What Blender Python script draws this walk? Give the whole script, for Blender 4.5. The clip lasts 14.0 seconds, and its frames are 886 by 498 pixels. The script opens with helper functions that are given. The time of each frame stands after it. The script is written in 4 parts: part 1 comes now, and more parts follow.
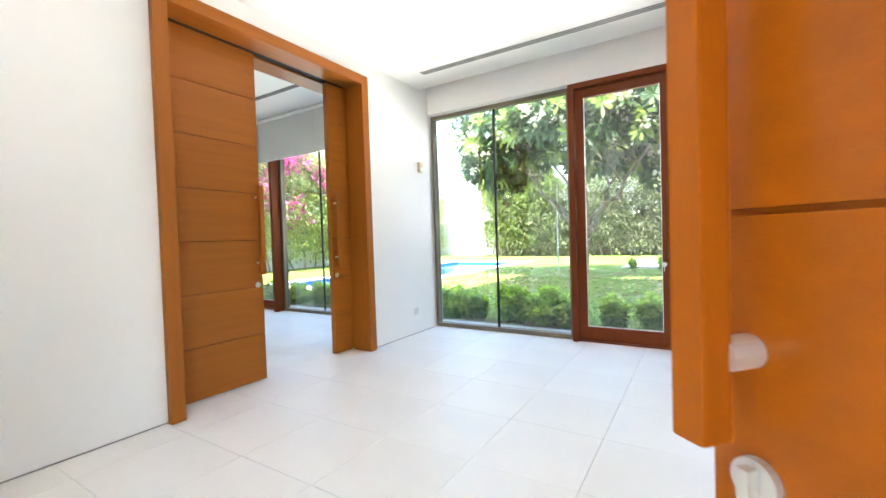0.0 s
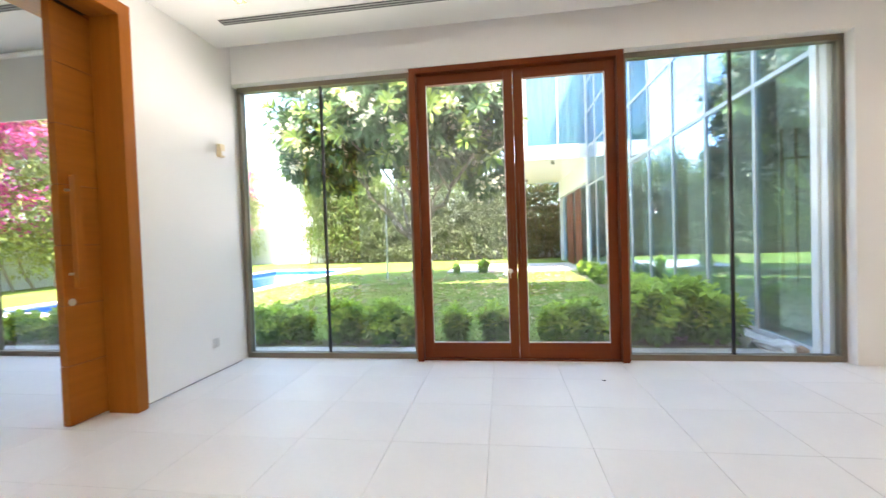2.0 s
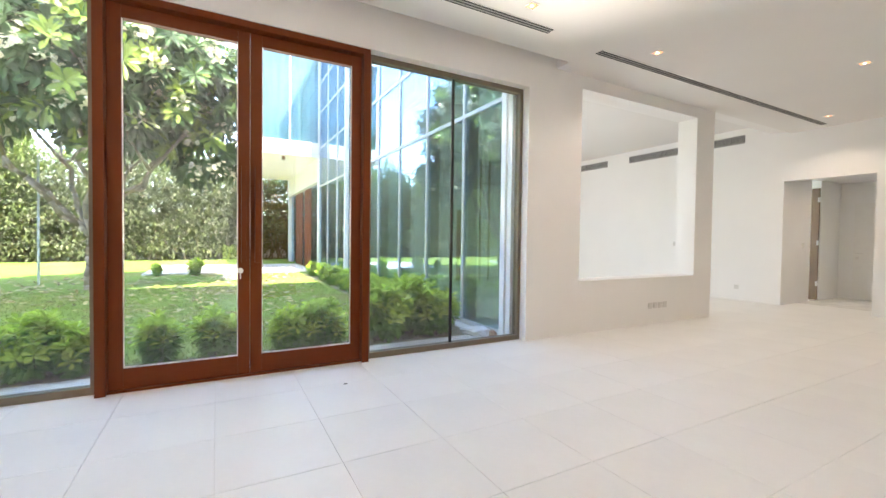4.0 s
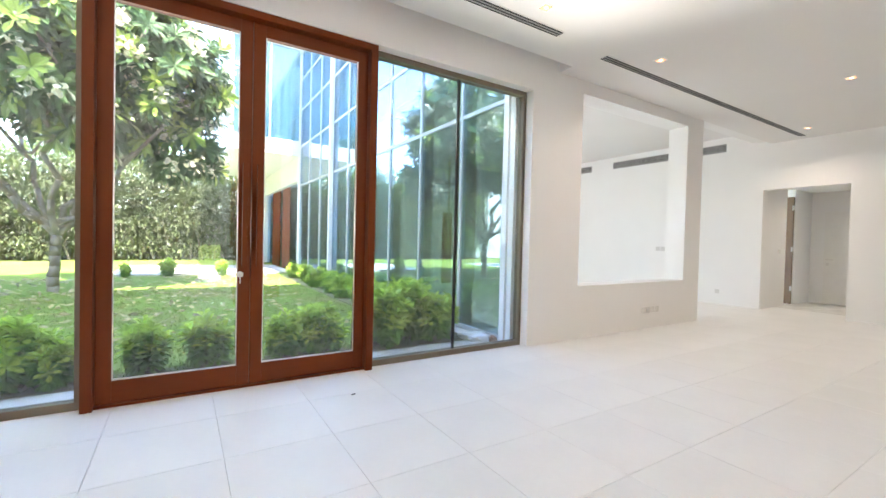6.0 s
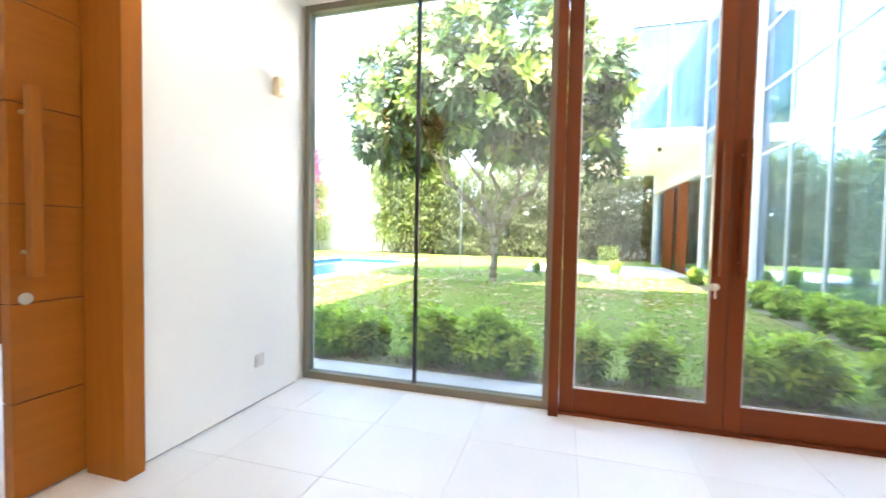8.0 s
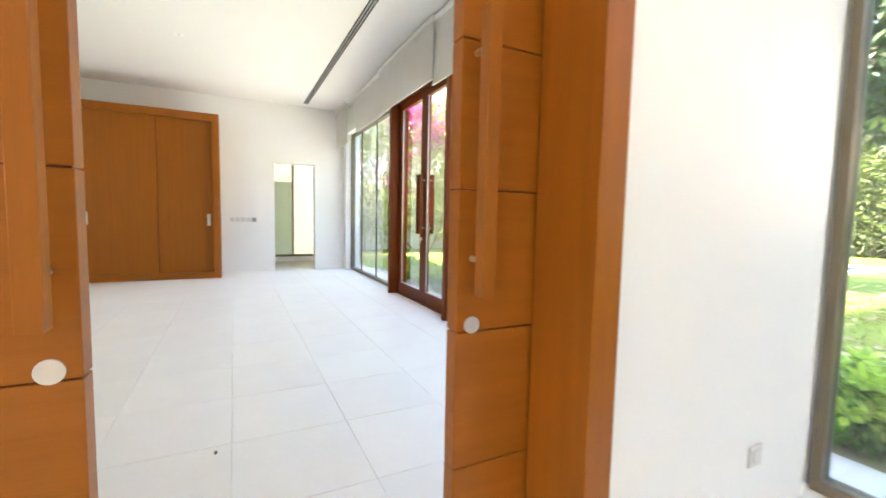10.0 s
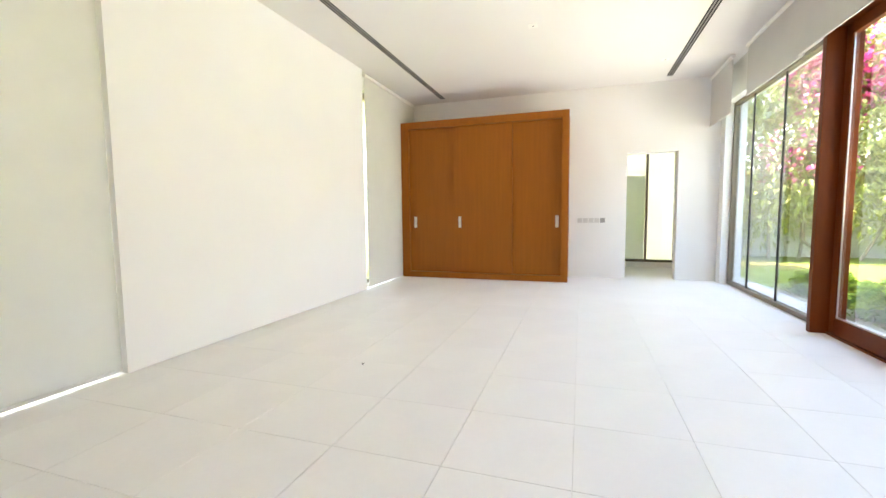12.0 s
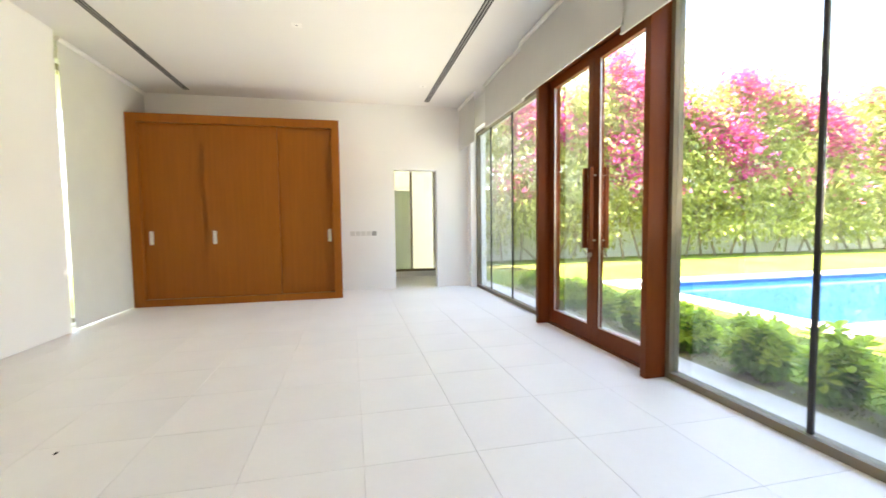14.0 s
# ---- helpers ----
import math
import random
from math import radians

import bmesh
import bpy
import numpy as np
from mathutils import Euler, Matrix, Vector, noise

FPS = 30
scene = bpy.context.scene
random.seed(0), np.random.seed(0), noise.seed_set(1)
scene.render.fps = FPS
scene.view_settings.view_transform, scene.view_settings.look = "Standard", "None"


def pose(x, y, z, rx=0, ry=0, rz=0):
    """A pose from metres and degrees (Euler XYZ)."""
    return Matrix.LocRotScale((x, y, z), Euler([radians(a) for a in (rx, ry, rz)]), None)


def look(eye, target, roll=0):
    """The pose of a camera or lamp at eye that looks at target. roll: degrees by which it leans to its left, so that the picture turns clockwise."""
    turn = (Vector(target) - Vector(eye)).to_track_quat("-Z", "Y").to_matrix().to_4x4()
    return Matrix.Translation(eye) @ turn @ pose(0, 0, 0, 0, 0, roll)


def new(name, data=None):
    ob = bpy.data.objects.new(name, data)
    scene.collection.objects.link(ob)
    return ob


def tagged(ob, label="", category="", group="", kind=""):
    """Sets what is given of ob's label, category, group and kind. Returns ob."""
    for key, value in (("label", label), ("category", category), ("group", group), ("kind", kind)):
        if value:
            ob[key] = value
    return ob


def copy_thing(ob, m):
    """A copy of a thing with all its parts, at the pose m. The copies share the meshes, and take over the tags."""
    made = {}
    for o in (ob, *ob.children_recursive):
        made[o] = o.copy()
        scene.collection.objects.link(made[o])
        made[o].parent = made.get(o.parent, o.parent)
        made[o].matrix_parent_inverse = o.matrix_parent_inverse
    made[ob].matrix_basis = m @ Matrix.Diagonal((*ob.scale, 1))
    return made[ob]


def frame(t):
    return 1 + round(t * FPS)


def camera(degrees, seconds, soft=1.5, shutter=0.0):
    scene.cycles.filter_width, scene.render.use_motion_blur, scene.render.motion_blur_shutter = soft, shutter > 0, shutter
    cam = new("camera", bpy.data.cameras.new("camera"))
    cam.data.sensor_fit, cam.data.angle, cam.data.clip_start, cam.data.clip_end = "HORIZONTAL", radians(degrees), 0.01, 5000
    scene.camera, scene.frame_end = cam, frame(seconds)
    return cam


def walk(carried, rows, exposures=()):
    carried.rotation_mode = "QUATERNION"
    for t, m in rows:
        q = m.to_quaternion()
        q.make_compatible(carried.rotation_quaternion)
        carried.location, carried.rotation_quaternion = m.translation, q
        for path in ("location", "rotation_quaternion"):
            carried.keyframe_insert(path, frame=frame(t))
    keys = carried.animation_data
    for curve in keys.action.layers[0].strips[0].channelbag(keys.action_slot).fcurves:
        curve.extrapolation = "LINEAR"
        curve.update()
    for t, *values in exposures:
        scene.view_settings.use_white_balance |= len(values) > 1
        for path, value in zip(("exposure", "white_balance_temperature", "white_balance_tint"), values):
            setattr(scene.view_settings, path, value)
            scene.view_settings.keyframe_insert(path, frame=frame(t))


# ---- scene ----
cam = camera(93.5, 14.0, shutter=0.25)
PATH = [
    (0, (-0.515, 0.904, 1.248), (-1.572, 2.602, 1.197), -1.8),
    (0.5, (-0.697, 1.131, 1.256), (-1.701, 2.861, 1.228), -1.7),
    (1, (-0.807, 1.372, 1.246), (-1.698, 3.162, 1.218), -2.2),
    (1.5, (-0.841, 1.544, 1.251), (-1.491, 3.436, 1.207), -2.6),
    (2, (-0.928, 1.645, 1.237), (-1.209, 3.625, 1.191), -1.9),
    (2.5, (-0.992, 1.709, 1.218), (-0.904, 3.706, 1.161), -0.9),
    (3, (-1.035, 1.769, 1.198), (-0.551, 3.708, 1.137), -0.2),
    (3.5, (-1.016, 1.878, 1.191), (-0.168, 3.688, 1.132), 0.1),
    (6, (-1.241, 2.218, 1.206), (-0.181, 3.914, 1.166), 1.4),
    (6.5, (-1.32, 2.382, 1.2), (-0.718, 4.288, 1.135), 0.7),
    (7, (-1.384, 2.61, 1.198), (-1.215, 4.602, 1.139), 0.8),
    (7.5, (-1.493, 2.784, 1.2), (-1.68, 4.774, 1.134), 1.1),
    (8, (-1.736, 2.976, 1.195), (-2.294, 4.895, 1.119), 1.1),
    (8.5, (-1.983, 3.162, 1.19), (-2.916, 4.928, 1.087), 1.2),
    (9, (-2.258, 3.385, 1.203), (-3.545, 4.911, 1.072), 1.1),
    (11.5, (-3.805, 3.592, 1.196), (-5.774, 3.282, 1.035), 0.5),
    (12, (-4.041, 3.539, 1.197), (-5.933, 2.913, 1.035), -0.6),
    (12.5, (-4.192, 3.504, 1.183), (-6.082, 2.87, 1.019), -1.0),
    (13, (-4.325, 3.449, 1.186), (-6.293, 3.126, 1.033), -0.8),
    (13.5, (-4.335, 3.439, 1.219), (-6.329, 3.5, 1.079), -0.9),
    (14, (-4.343, 3.482, 1.228), (-6.293, 3.914, 1.109), -0.7),
]
walk(cam, [(t, look(eye, target, roll)) for t, eye, target, roll in PATH], exposures=[(0.0, 4.36, 6500, 13), (0.6, 4.05, 6500, 14), (2.0, 4.08, 7000, 16), (3.5, 4.06, 7150, 17), (5.8, 4.2, 6600, 15), (6.5, 3.99, 7050, 17), (7.5, 4.36, 7050, 16), (9.2, 4.64, 7350, 16), (11.3, 4.66, 7800, 18), (12.5, 4.76, 7700, 18), (13.4, 4.62, 8000, 18), (14.0, 4.54, 8100, 18)])

# ---- world, sun ----
SUN_DIR = Vector((-0.065, 0.48, -0.87)).normalized()
world = bpy.data.worlds.new("sky")
world.use_nodes = True
scene.world = world
wn = world.node_tree
sky = wn.nodes.new("ShaderNodeTexSky")
sky.sky_type = 'NISHITA'
sky.sun_disc = False
sky.sun_elevation = radians(61)
sky.sun_rotation = radians(171)
sky.dust_density = 1.0
wn.links.new(sky.outputs[0], wn.nodes["Background"].inputs[0])
wn.nodes["Background"].inputs[1].default_value = 0.15
sun = new("sun", bpy.data.lights.new("sun", 'SUN'))
sun.data.energy = 2.1
sun.data.angle = radians(0.6)
sun.data.color = (1.0, 0.95, 0.86)
sun.matrix_world = look((0, 0, 40), Vector((0, 0, 40)) + SUN_DIR)
scene.cycles.max_bounces, scene.cycles.diffuse_bounces, scene.cycles.transparent_max_bounces = 16, 10, 16


def opening_light(name, at, target, w, h, watts, colour, spread=180):
    """An area lamp: daylight at an opening, a downlight's beam, or added fill."""
    lamp = new(name, bpy.data.lights.new(name, 'AREA'))
    lamp.data.shape, lamp.data.size, lamp.data.size_y = 'RECTANGLE', w, h
    lamp.data.energy, lamp.data.color = watts, colour
    lamp.data.spread = radians(spread)
    lamp.matrix_world = look(at, target)


# added lamps outside the glazing throw stand-in daylight up into the rooms
for zl, hall, bed in ((0.35, (62, 84, 0.45), (62, 84, 0.9)), (1.35, (27, 80, 2.4), (40, 110, 2.2)), (2.35, (14, 58, 6.0), (16, 130, 2.4))):
    for nm, x, w, (tilt, spread, watts), colour in (("hall_window_daylight", -0.8, 5.7, hall, (1.0, 0.96, 0.91)), ("bedroom_window_daylight", -8.1, 7.4, bed, (1.0, 0.955, 0.89))):
        opening_light(nm, (x, 6.08, zl), (x, 6.08 - math.cos(radians(tilt)), zl + math.sin(radians(tilt))), w, 0.6, watts, colour, spread)
opening_light("bedroom_window_daylight", (-9.3, 6.09, 1.55), (-9.3, 3, 1.4), 5.0, 1.0, 1.5, (1.0, 0.955, 0.89), 160)
opening_light("blind_window_daylight", (-10.8, 0.04, 1.65), (-10.8, 3, 1.65), 1.4, 3.0, 0.2, (1.0, 0.98, 0.92))
opening_light("blind_window_daylight", (-5.35, 0.04, 1.65), (-5.35, 3, 1.65), 1.8, 3.0, 0.7, (1.0, 0.98, 0.92))
opening_light("wing_daylight", (2.55, 9.8, 1.6), (6, 9.8, 1.6), 6.3, 3.1, 7.5, (1.0, 0.98, 0.94))

# the lit downlights at the far end of the hall, and an added passage lamp
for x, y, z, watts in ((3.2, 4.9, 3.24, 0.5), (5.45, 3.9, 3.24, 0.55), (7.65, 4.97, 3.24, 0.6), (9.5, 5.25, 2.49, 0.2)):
    opening_light("downlight_and_fill_beam", (x, y, z), (x, y + 0.001, 0), 0.09, 0.09, watts, (1.0, 0.87, 0.72), 130)

# ---- materials ----


def mat(name, colour, rough=0.5, metal=0.0, vary=0.08, scale=6.0, bump=0.0, bump_scale=60.0, stretch=(1, 1, 1), spec=0.5, rand=0.0, coat=0.0, fine=0.0):
    m = bpy.data.materials.new(name)
    m.use_nodes = True
    t = m.node_tree
    N, L = t.nodes, t.links
    b = N["Principled BSDF"]
    b.inputs["Roughness"].default_value = rough
    b.inputs["Metallic"].default_value = metal
    b.inputs["Specular IOR Level"].default_value = spec
    b.inputs["Coat Weight"].default_value = coat
    co = N.new("ShaderNodeTexCoord")
    mp = N.new("ShaderNodeMapping")
    mp.inputs["Scale"].default_value = stretch
    L.new(co.outputs["Object"], mp.inputs[0])
    nz = N.new("ShaderNodeTexNoise")
    nz.inputs["Scale"].default_value = scale
    nz.inputs["Detail"].default_value = 6
    L.new(mp.outputs[0], nz.inputs["Vector"])
    fac = nz.outputs[0]
    if fine:
        n2 = N.new("ShaderNodeTexNoise")
        n2.inputs["Scale"].default_value = scale * 14
        n2.inputs["Detail"].default_value = 4
        L.new(mp.outputs[0], n2.inputs["Vector"])
        mx = N.new("ShaderNodeMix")
        mx.inputs[0].default_value = fine
        L.new(fac, mx.inputs[2])
        L.new(n2.outputs[0], mx.inputs[3])
        fac = mx.outputs[0]
    rp = N.new("ShaderNodeValToRGB")
    rp.color_ramp.elements[0].position, rp.color_ramp.elements[1].position = 0.3, 0.7
    c = np.array(colour)
    rp.color_ramp.elements[0].color = (*np.clip(c * (1 - vary), 0, 1), 1)
    rp.color_ramp.elements[1].color = (*np.clip(c * (1 + vary), 0, 1), 1)
    L.new(fac, rp.inputs[0])
    col = rp.outputs[0]
    if rand:
        oi = N.new("ShaderNodeObjectInfo")
        hs = N.new("ShaderNodeHueSaturation")
        mr = N.new("ShaderNodeMapRange")
        mr.inputs[3].default_value, mr.inputs[4].default_value = 1 - rand, 1 + rand
        L.new(oi.outputs["Random"], mr.inputs[0])
        L.new(mr.outputs[0], hs.inputs["Value"])
        L.new(col, hs.inputs["Color"])
        col = hs.outputs[0]
    L.new(col, b.inputs["Base Color"])
    if bump:
        bn = N.new("ShaderNodeTexNoise")
        bn.inputs["Scale"].default_value = bump_scale
        bn.inputs["Detail"].default_value = 5
        L.new(mp.outputs[0], bn.inputs["Vector"])
        bp = N.new("ShaderNodeBump")
        bp.inputs["Strength"].default_value = bump
        bp.inputs["Distance"].default_value = 0.01
        L.new(bn.outputs[0], bp.inputs["Height"])
        L.new(bp.outputs[0], b.inputs["Normal"])
    return m


def wood(name, colour, axis, rough=0.38):
    st = {"x": (1.2, 22, 22), "y": (22, 1.2, 22), "z": (22, 22, 1.2)}[axis]
    return mat(name, colour, rough, vary=0.12, scale=1.0, stretch=st, bump=0.05, bump_scale=3.0, fine=0.3, spec=0.22)


def leafy(name, colour, vary=0.35, rough=0.45, trans=0.35):
    """Foliage: a colour of its own for each leaf, and light that shines through."""
    m = bpy.data.materials.new(name)
    m.use_nodes = True
    t = m.node_tree
    N, L = t.nodes, t.links
    b = N["Principled BSDF"]
    b.inputs["Roughness"].default_value = rough
    g = N.new("ShaderNodeNewGeometry")
    rp = N.new("ShaderNodeValToRGB")
    c = np.array(colour)
    rp.color_ramp.elements[0].color = (*np.clip(c * (1 - vary), 0, 1), 1)
    rp.color_ramp.elements[1].color = (*np.clip(c * (1 + vary) * (1.1, 1.0, 0.9), 0, 1), 1)
    L.new(g.outputs["Random Per Island"], rp.inputs[0])
    L.new(rp.outputs[0], b.inputs["Base Color"])
    tr = N.new("ShaderNodeBsdfTranslucent")
    L.new(rp.outputs[0], tr.inputs[0])
    mx = N.new("ShaderNodeMixShader")
    mx.inputs[0].default_value = trans
    L.new(b.outputs[0], mx.inputs[1])
    L.new(tr.outputs[0], mx.inputs[2])
    L.new(mx.outputs[0], N["Material Output"].inputs[0])
    return m


def pane_mat(name, tint, gloss=1.0, base=0.0, gtint=(1, 1, 1)):
    """Clear thin glass: it lets light through with a tint, and mirrors by Fresnel (base: share of the mirror coating)."""
    m = bpy.data.materials.new(name)
    m.use_nodes = True
    t = m.node_tree
    N, L = t.nodes, t.links
    N.remove(N["Principled BSDF"])
    tr = N.new("ShaderNodeBsdfTransparent")
    tr.inputs[0].default_value = (*tint, 1)
    gl = N.new("ShaderNodeBsdfGlossy")
    gl.inputs["Roughness"].default_value = 0.0
    gl.inputs["Color"].default_value = (*gtint, 1)
    mx = N.new("ShaderNodeMixShader")
    lw = N.new("ShaderNodeLayerWeight")
    pw = N.new("ShaderNodeMath")
    pw.operation = 'POWER'
    pw.inputs[1].default_value = 3.3
    L.new(lw.outputs["Facing"], pw.inputs[0])
    ma = N.new("ShaderNodeMath")
    ma.operation = 'MULTIPLY_ADD'
    ma.inputs[1].default_value = (1 - base) * gloss
    ma.inputs[2].default_value = max(base, 0.04 * gloss)
    L.new(pw.outputs[0], ma.inputs[0])
    L.new(ma.outputs[0], mx.inputs[0])
    L.new(tr.outputs[0], mx.inputs[1])
    L.new(gl.outputs[0], mx.inputs[2])
    L.new(mx.outputs[0], N["Material Output"].inputs[0])
    return m


def glow(name, colour, strength):
    m = bpy.data.materials.new(name)
    m.use_nodes = True
    b = m.node_tree.nodes["Principled BSDF"]
    b.inputs["Base Color"].default_value = (colour[0] * 0.5, colour[1] * 0.5, colour[2] * 0.5, 1)
    b.inputs["Emission Color"].default_value = (*colour, 1)
    b.inputs["Emission Strength"].default_value = strength
    return m


def fabric(name, colour, trans):
    m = mat(name, colour, 0.9, vary=0.03, scale=3, bump=0.1, bump_scale=400, spec=0.1)
    t = m.node_tree
    N, L = t.nodes, t.links
    tr = N.new("ShaderNodeBsdfTranslucent")
    tr.inputs[0].default_value = (*colour, 1)
    mx = N.new("ShaderNodeMixShader")
    mx.inputs[0].default_value = trans
    L.new(N["Principled BSDF"].outputs[0], mx.inputs[1])
    L.new(tr.outputs[0], mx.inputs[2])
    L.new(mx.outputs[0], N["Material Output"].inputs[0])
    return m


PLASTER = mat("white_plaster", (0.80, 0.795, 0.78), 0.85, vary=0.015, scale=1.3, bump=0.05, bump_scale=90, spec=0.2)
CEIL = mat("ceiling_paint", (0.74, 0.73, 0.71), 0.9, vary=0.012, scale=0.8, bump=0.02, bump_scale=60, spec=0.15)
TILE = mat("limestone_tile", (0.77, 0.76, 0.74), 0.40, vary=0.035, scale=1.7, bump=0.03, bump_scale=140, rand=0.012, fine=0.25, spec=0.4)
GROUT = mat("grout", (0.70, 0.685, 0.655), 0.9, vary=0.16, scale=3)
TEAK_Z = wood("teak_upright", (0.31, 0.096, 0.011), "z")
TEAK_Y = wood("teak_lengthways", (0.31, 0.096, 0.011), "y")
LACQUER_Z = wood("lacquered_teak_upright", (0.40, 0.098, 0.005), "z", 0.24)
LACQUER_X = wood("lacquered_teak_across", (0.40, 0.098, 0.005), "x", 0.24)
NICKEL = mat("satin_nickel", (0.66, 0.64, 0.61), 0.42, metal=0.55, vary=0.05, scale=30)
VENEER = wood("wardrobe_veneer", (0.30, 0.088, 0.009), "z")
RED_Z = wood("red_teak_upright", (0.15, 0.030, 0.004), "z", 0.42)
RED_X = wood("red_teak_across", (0.15, 0.030, 0.004), "x", 0.42)
BRONZE = mat("bronze_aluminium", (0.20, 0.165, 0.115), 0.5, metal=0.35, vary=0.05, scale=4)
BLACK = mat("black_gasket", (0.012, 0.012, 0.013), 0.5, vary=0.1)
STEEL = mat("brushed_steel", (0.70, 0.68, 0.65), 0.36, metal=1.0, vary=0.05, scale=30)
GLASS = pane_mat("clear_glass", (0.82, 0.85, 0.84), 0.9, base=0.055)
TINTED = pane_mat("teal_coated_glass", (0.70, 0.88, 0.87), base=0.30, gtint=(0.50, 0.65, 0.86))
WHITE_PLASTIC = mat("white_plastic", (0.78, 0.77, 0.74), 0.4, vary=0.02)
BEIGE_PLASTIC = mat("beige_plastic", (0.68, 0.57, 0.36), 0.5, vary=0.04)
PALE_GREY = mat("pale_grey_plastic", (0.62, 0.61, 0.585), 0.4, vary=0.03)
GREY_PLASTIC = mat("grey_plastic", (0.30, 0.30, 0.30), 0.4, vary=0.04)
GRILLE = mat("grey_grille", (0.34, 0.335, 0.33), 0.5, metal=0.3, vary=0.05)
DARK = mat("dark_slot", (0.03, 0.03, 0.032), 0.8, vary=0.1)
BLIND = fabric("blind_fabric", (0.66, 0.655, 0.63), 0.2)
ALU = mat("light_aluminium", (0.60, 0.62, 0.63), 0.4, metal=0.2, vary=0.04)
GRASS = mat("lawn_turf", (0.18, 0.26, 0.048), 0.9, vary=0.35, scale=0.7, bump=0.9, bump_scale=45, fine=0.55, spec=0.1)


def dry_patches(m, colour, scale=0.55, low=0.5, high=0.68):
    """Mixes worn, dry patches into a turf."""
    t = m.node_tree
    b = t.nodes["Principled BSDF"]
    was = b.inputs["Base Color"].links[0].from_socket
    co, nz, rp, mx = (t.nodes.new(k) for k in ("ShaderNodeTexCoord", "ShaderNodeTexNoise", "ShaderNodeMapRange", "ShaderNodeMix"))
    nz.inputs["Scale"].default_value, nz.inputs["Detail"].default_value = scale, 8
    rp.inputs[1].default_value, rp.inputs[2].default_value, rp.inputs[4].default_value = low, high, 0.75
    mx.data_type = 'RGBA'
    mx.inputs[7].default_value = (*colour, 1)
    t.links.new(co.outputs["Object"], nz.inputs["Vector"])
    t.links.new(nz.outputs[0], rp.inputs[0])
    t.links.new(rp.outputs[0], mx.inputs[0])
    t.links.new(was, mx.inputs[6])
    t.links.new(mx.outputs[2], b.inputs["Base Color"])


dry_patches(GRASS, (0.27, 0.22, 0.09))
PAVING = mat("pale_paving", (0.58, 0.55, 0.51), 0.8, vary=0.08, scale=2, bump=0.15, bump_scale=60, fine=0.3)
COPING = mat("white_coping", (0.74, 0.72, 0.68), 0.7, vary=0.05, scale=2.5)
POOLTILE = mat("blue_pool_tile", (0.03, 0.19, 0.52), 0.35, vary=0.25, scale=14)
WALLPAINT = mat("white_render", (0.80, 0.79, 0.76), 0.85, vary=0.05, scale=0.6, bump=0.1, bump_scale=40)
BARK = mat("grey_bark", (0.29, 0.235, 0.175), 0.9, vary=0.3, scale=7, stretch=(1, 1, 0.4), bump=0.5, bump_scale=14)
SOIL = mat("dry_soil", (0.20, 0.18, 0.10), 0.95, vary=0.3, scale=6, bump=0.6, bump_scale=40)
LEAF_TREE = leafy("frangipani_leaf", (0.065, 0.135, 0.05), 0.5, 0.48, 0.35)
LEAF_TIP = leafy("pale_young_leaf", (0.30, 0.43, 0.10), 0.35, 0.35, 0.45)
LEAF_BUSH = leafy("shrub_leaf", (0.16, 0.36, 0.055), 0.45, 0.4, 0.45)
# paler than LEAF_BUSH: light through the top leaves is put into the colour
LEAF_BACKLIT = leafy("backlit_shrub_leaf", (0.46, 0.66, 0.10), 0.3, 0.32, 0.5)
LEAF_HEDGE = leafy("hedge_leaf", (0.10, 0.135, 0.05), 0.5)
LEAF_VINE = leafy("vine_leaf", (0.40, 0.48, 0.16), 0.5)
PETAL_PINK = leafy("pink_bract", (0.84, 0.13, 0.40), 0.35)
PETAL_WHITE = leafy("white_petal", (0.80, 0.78, 0.62), 0.1)
SACKING = mat("crumpled_white_plastic", (0.74, 0.72, 0.70), 0.5, vary=0.12, scale=9, bump=0.4, bump_scale=25)
RUSTY = mat("brown_cloth", (0.36, 0.20, 0.12), 0.8, vary=0.25, scale=20, bump=0.3, bump_scale=60)
WATER = bpy.data.materials.new("pool_water")
WATER.use_nodes = True
wb = WATER.node_tree.nodes["Principled BSDF"]
wb.inputs["Base Color"].default_value = (0.012, 0.11, 0.36, 1)
wb.inputs["Roughness"].default_value = 0.04
wnz = WATER.node_tree.nodes.new("ShaderNodeTexNoise")
wnz.inputs["Scale"].default_value = 3.0
wbp = WATER.node_tree.nodes.new("ShaderNodeBump")
wbp.inputs["Strength"].default_value = 0.1
wbp.inputs["Distance"].default_value = 0.05
WATER.node_tree.links.new(wnz.outputs[0], wbp.inputs["Height"])
WATER.node_tree.links.new(wbp.outputs[0], wb.inputs["Normal"])
LAMP_ON = glow("lit_lamp", (1.0, 0.85, 0.65), 0.6)
REFLECTOR = glow("lit_reflector", (1.0, 0.40, 0.18), 0.10)

# ---- building helpers ----


def box(bm, x0, y0, z0, x1, y1, z1, bev=0.0):
    """Adds a box, with chamfered edges where bev is given."""
    r = bmesh.ops.create_cube(bm, size=1.0, matrix=Matrix.Translation(((x0 + x1) / 2, (y0 + y1) / 2, (z0 + z1) / 2)) @ Matrix.Diagonal((abs(x1 - x0), abs(y1 - y0), abs(z1 - z0), 1)))
    if bev:
        es = list({e for v in r["verts"] for e in v.link_edges})
        bmesh.ops.bevel(bm, geom=es, offset=bev, segments=2, affect='EDGES', profile=0.7)
    return bm


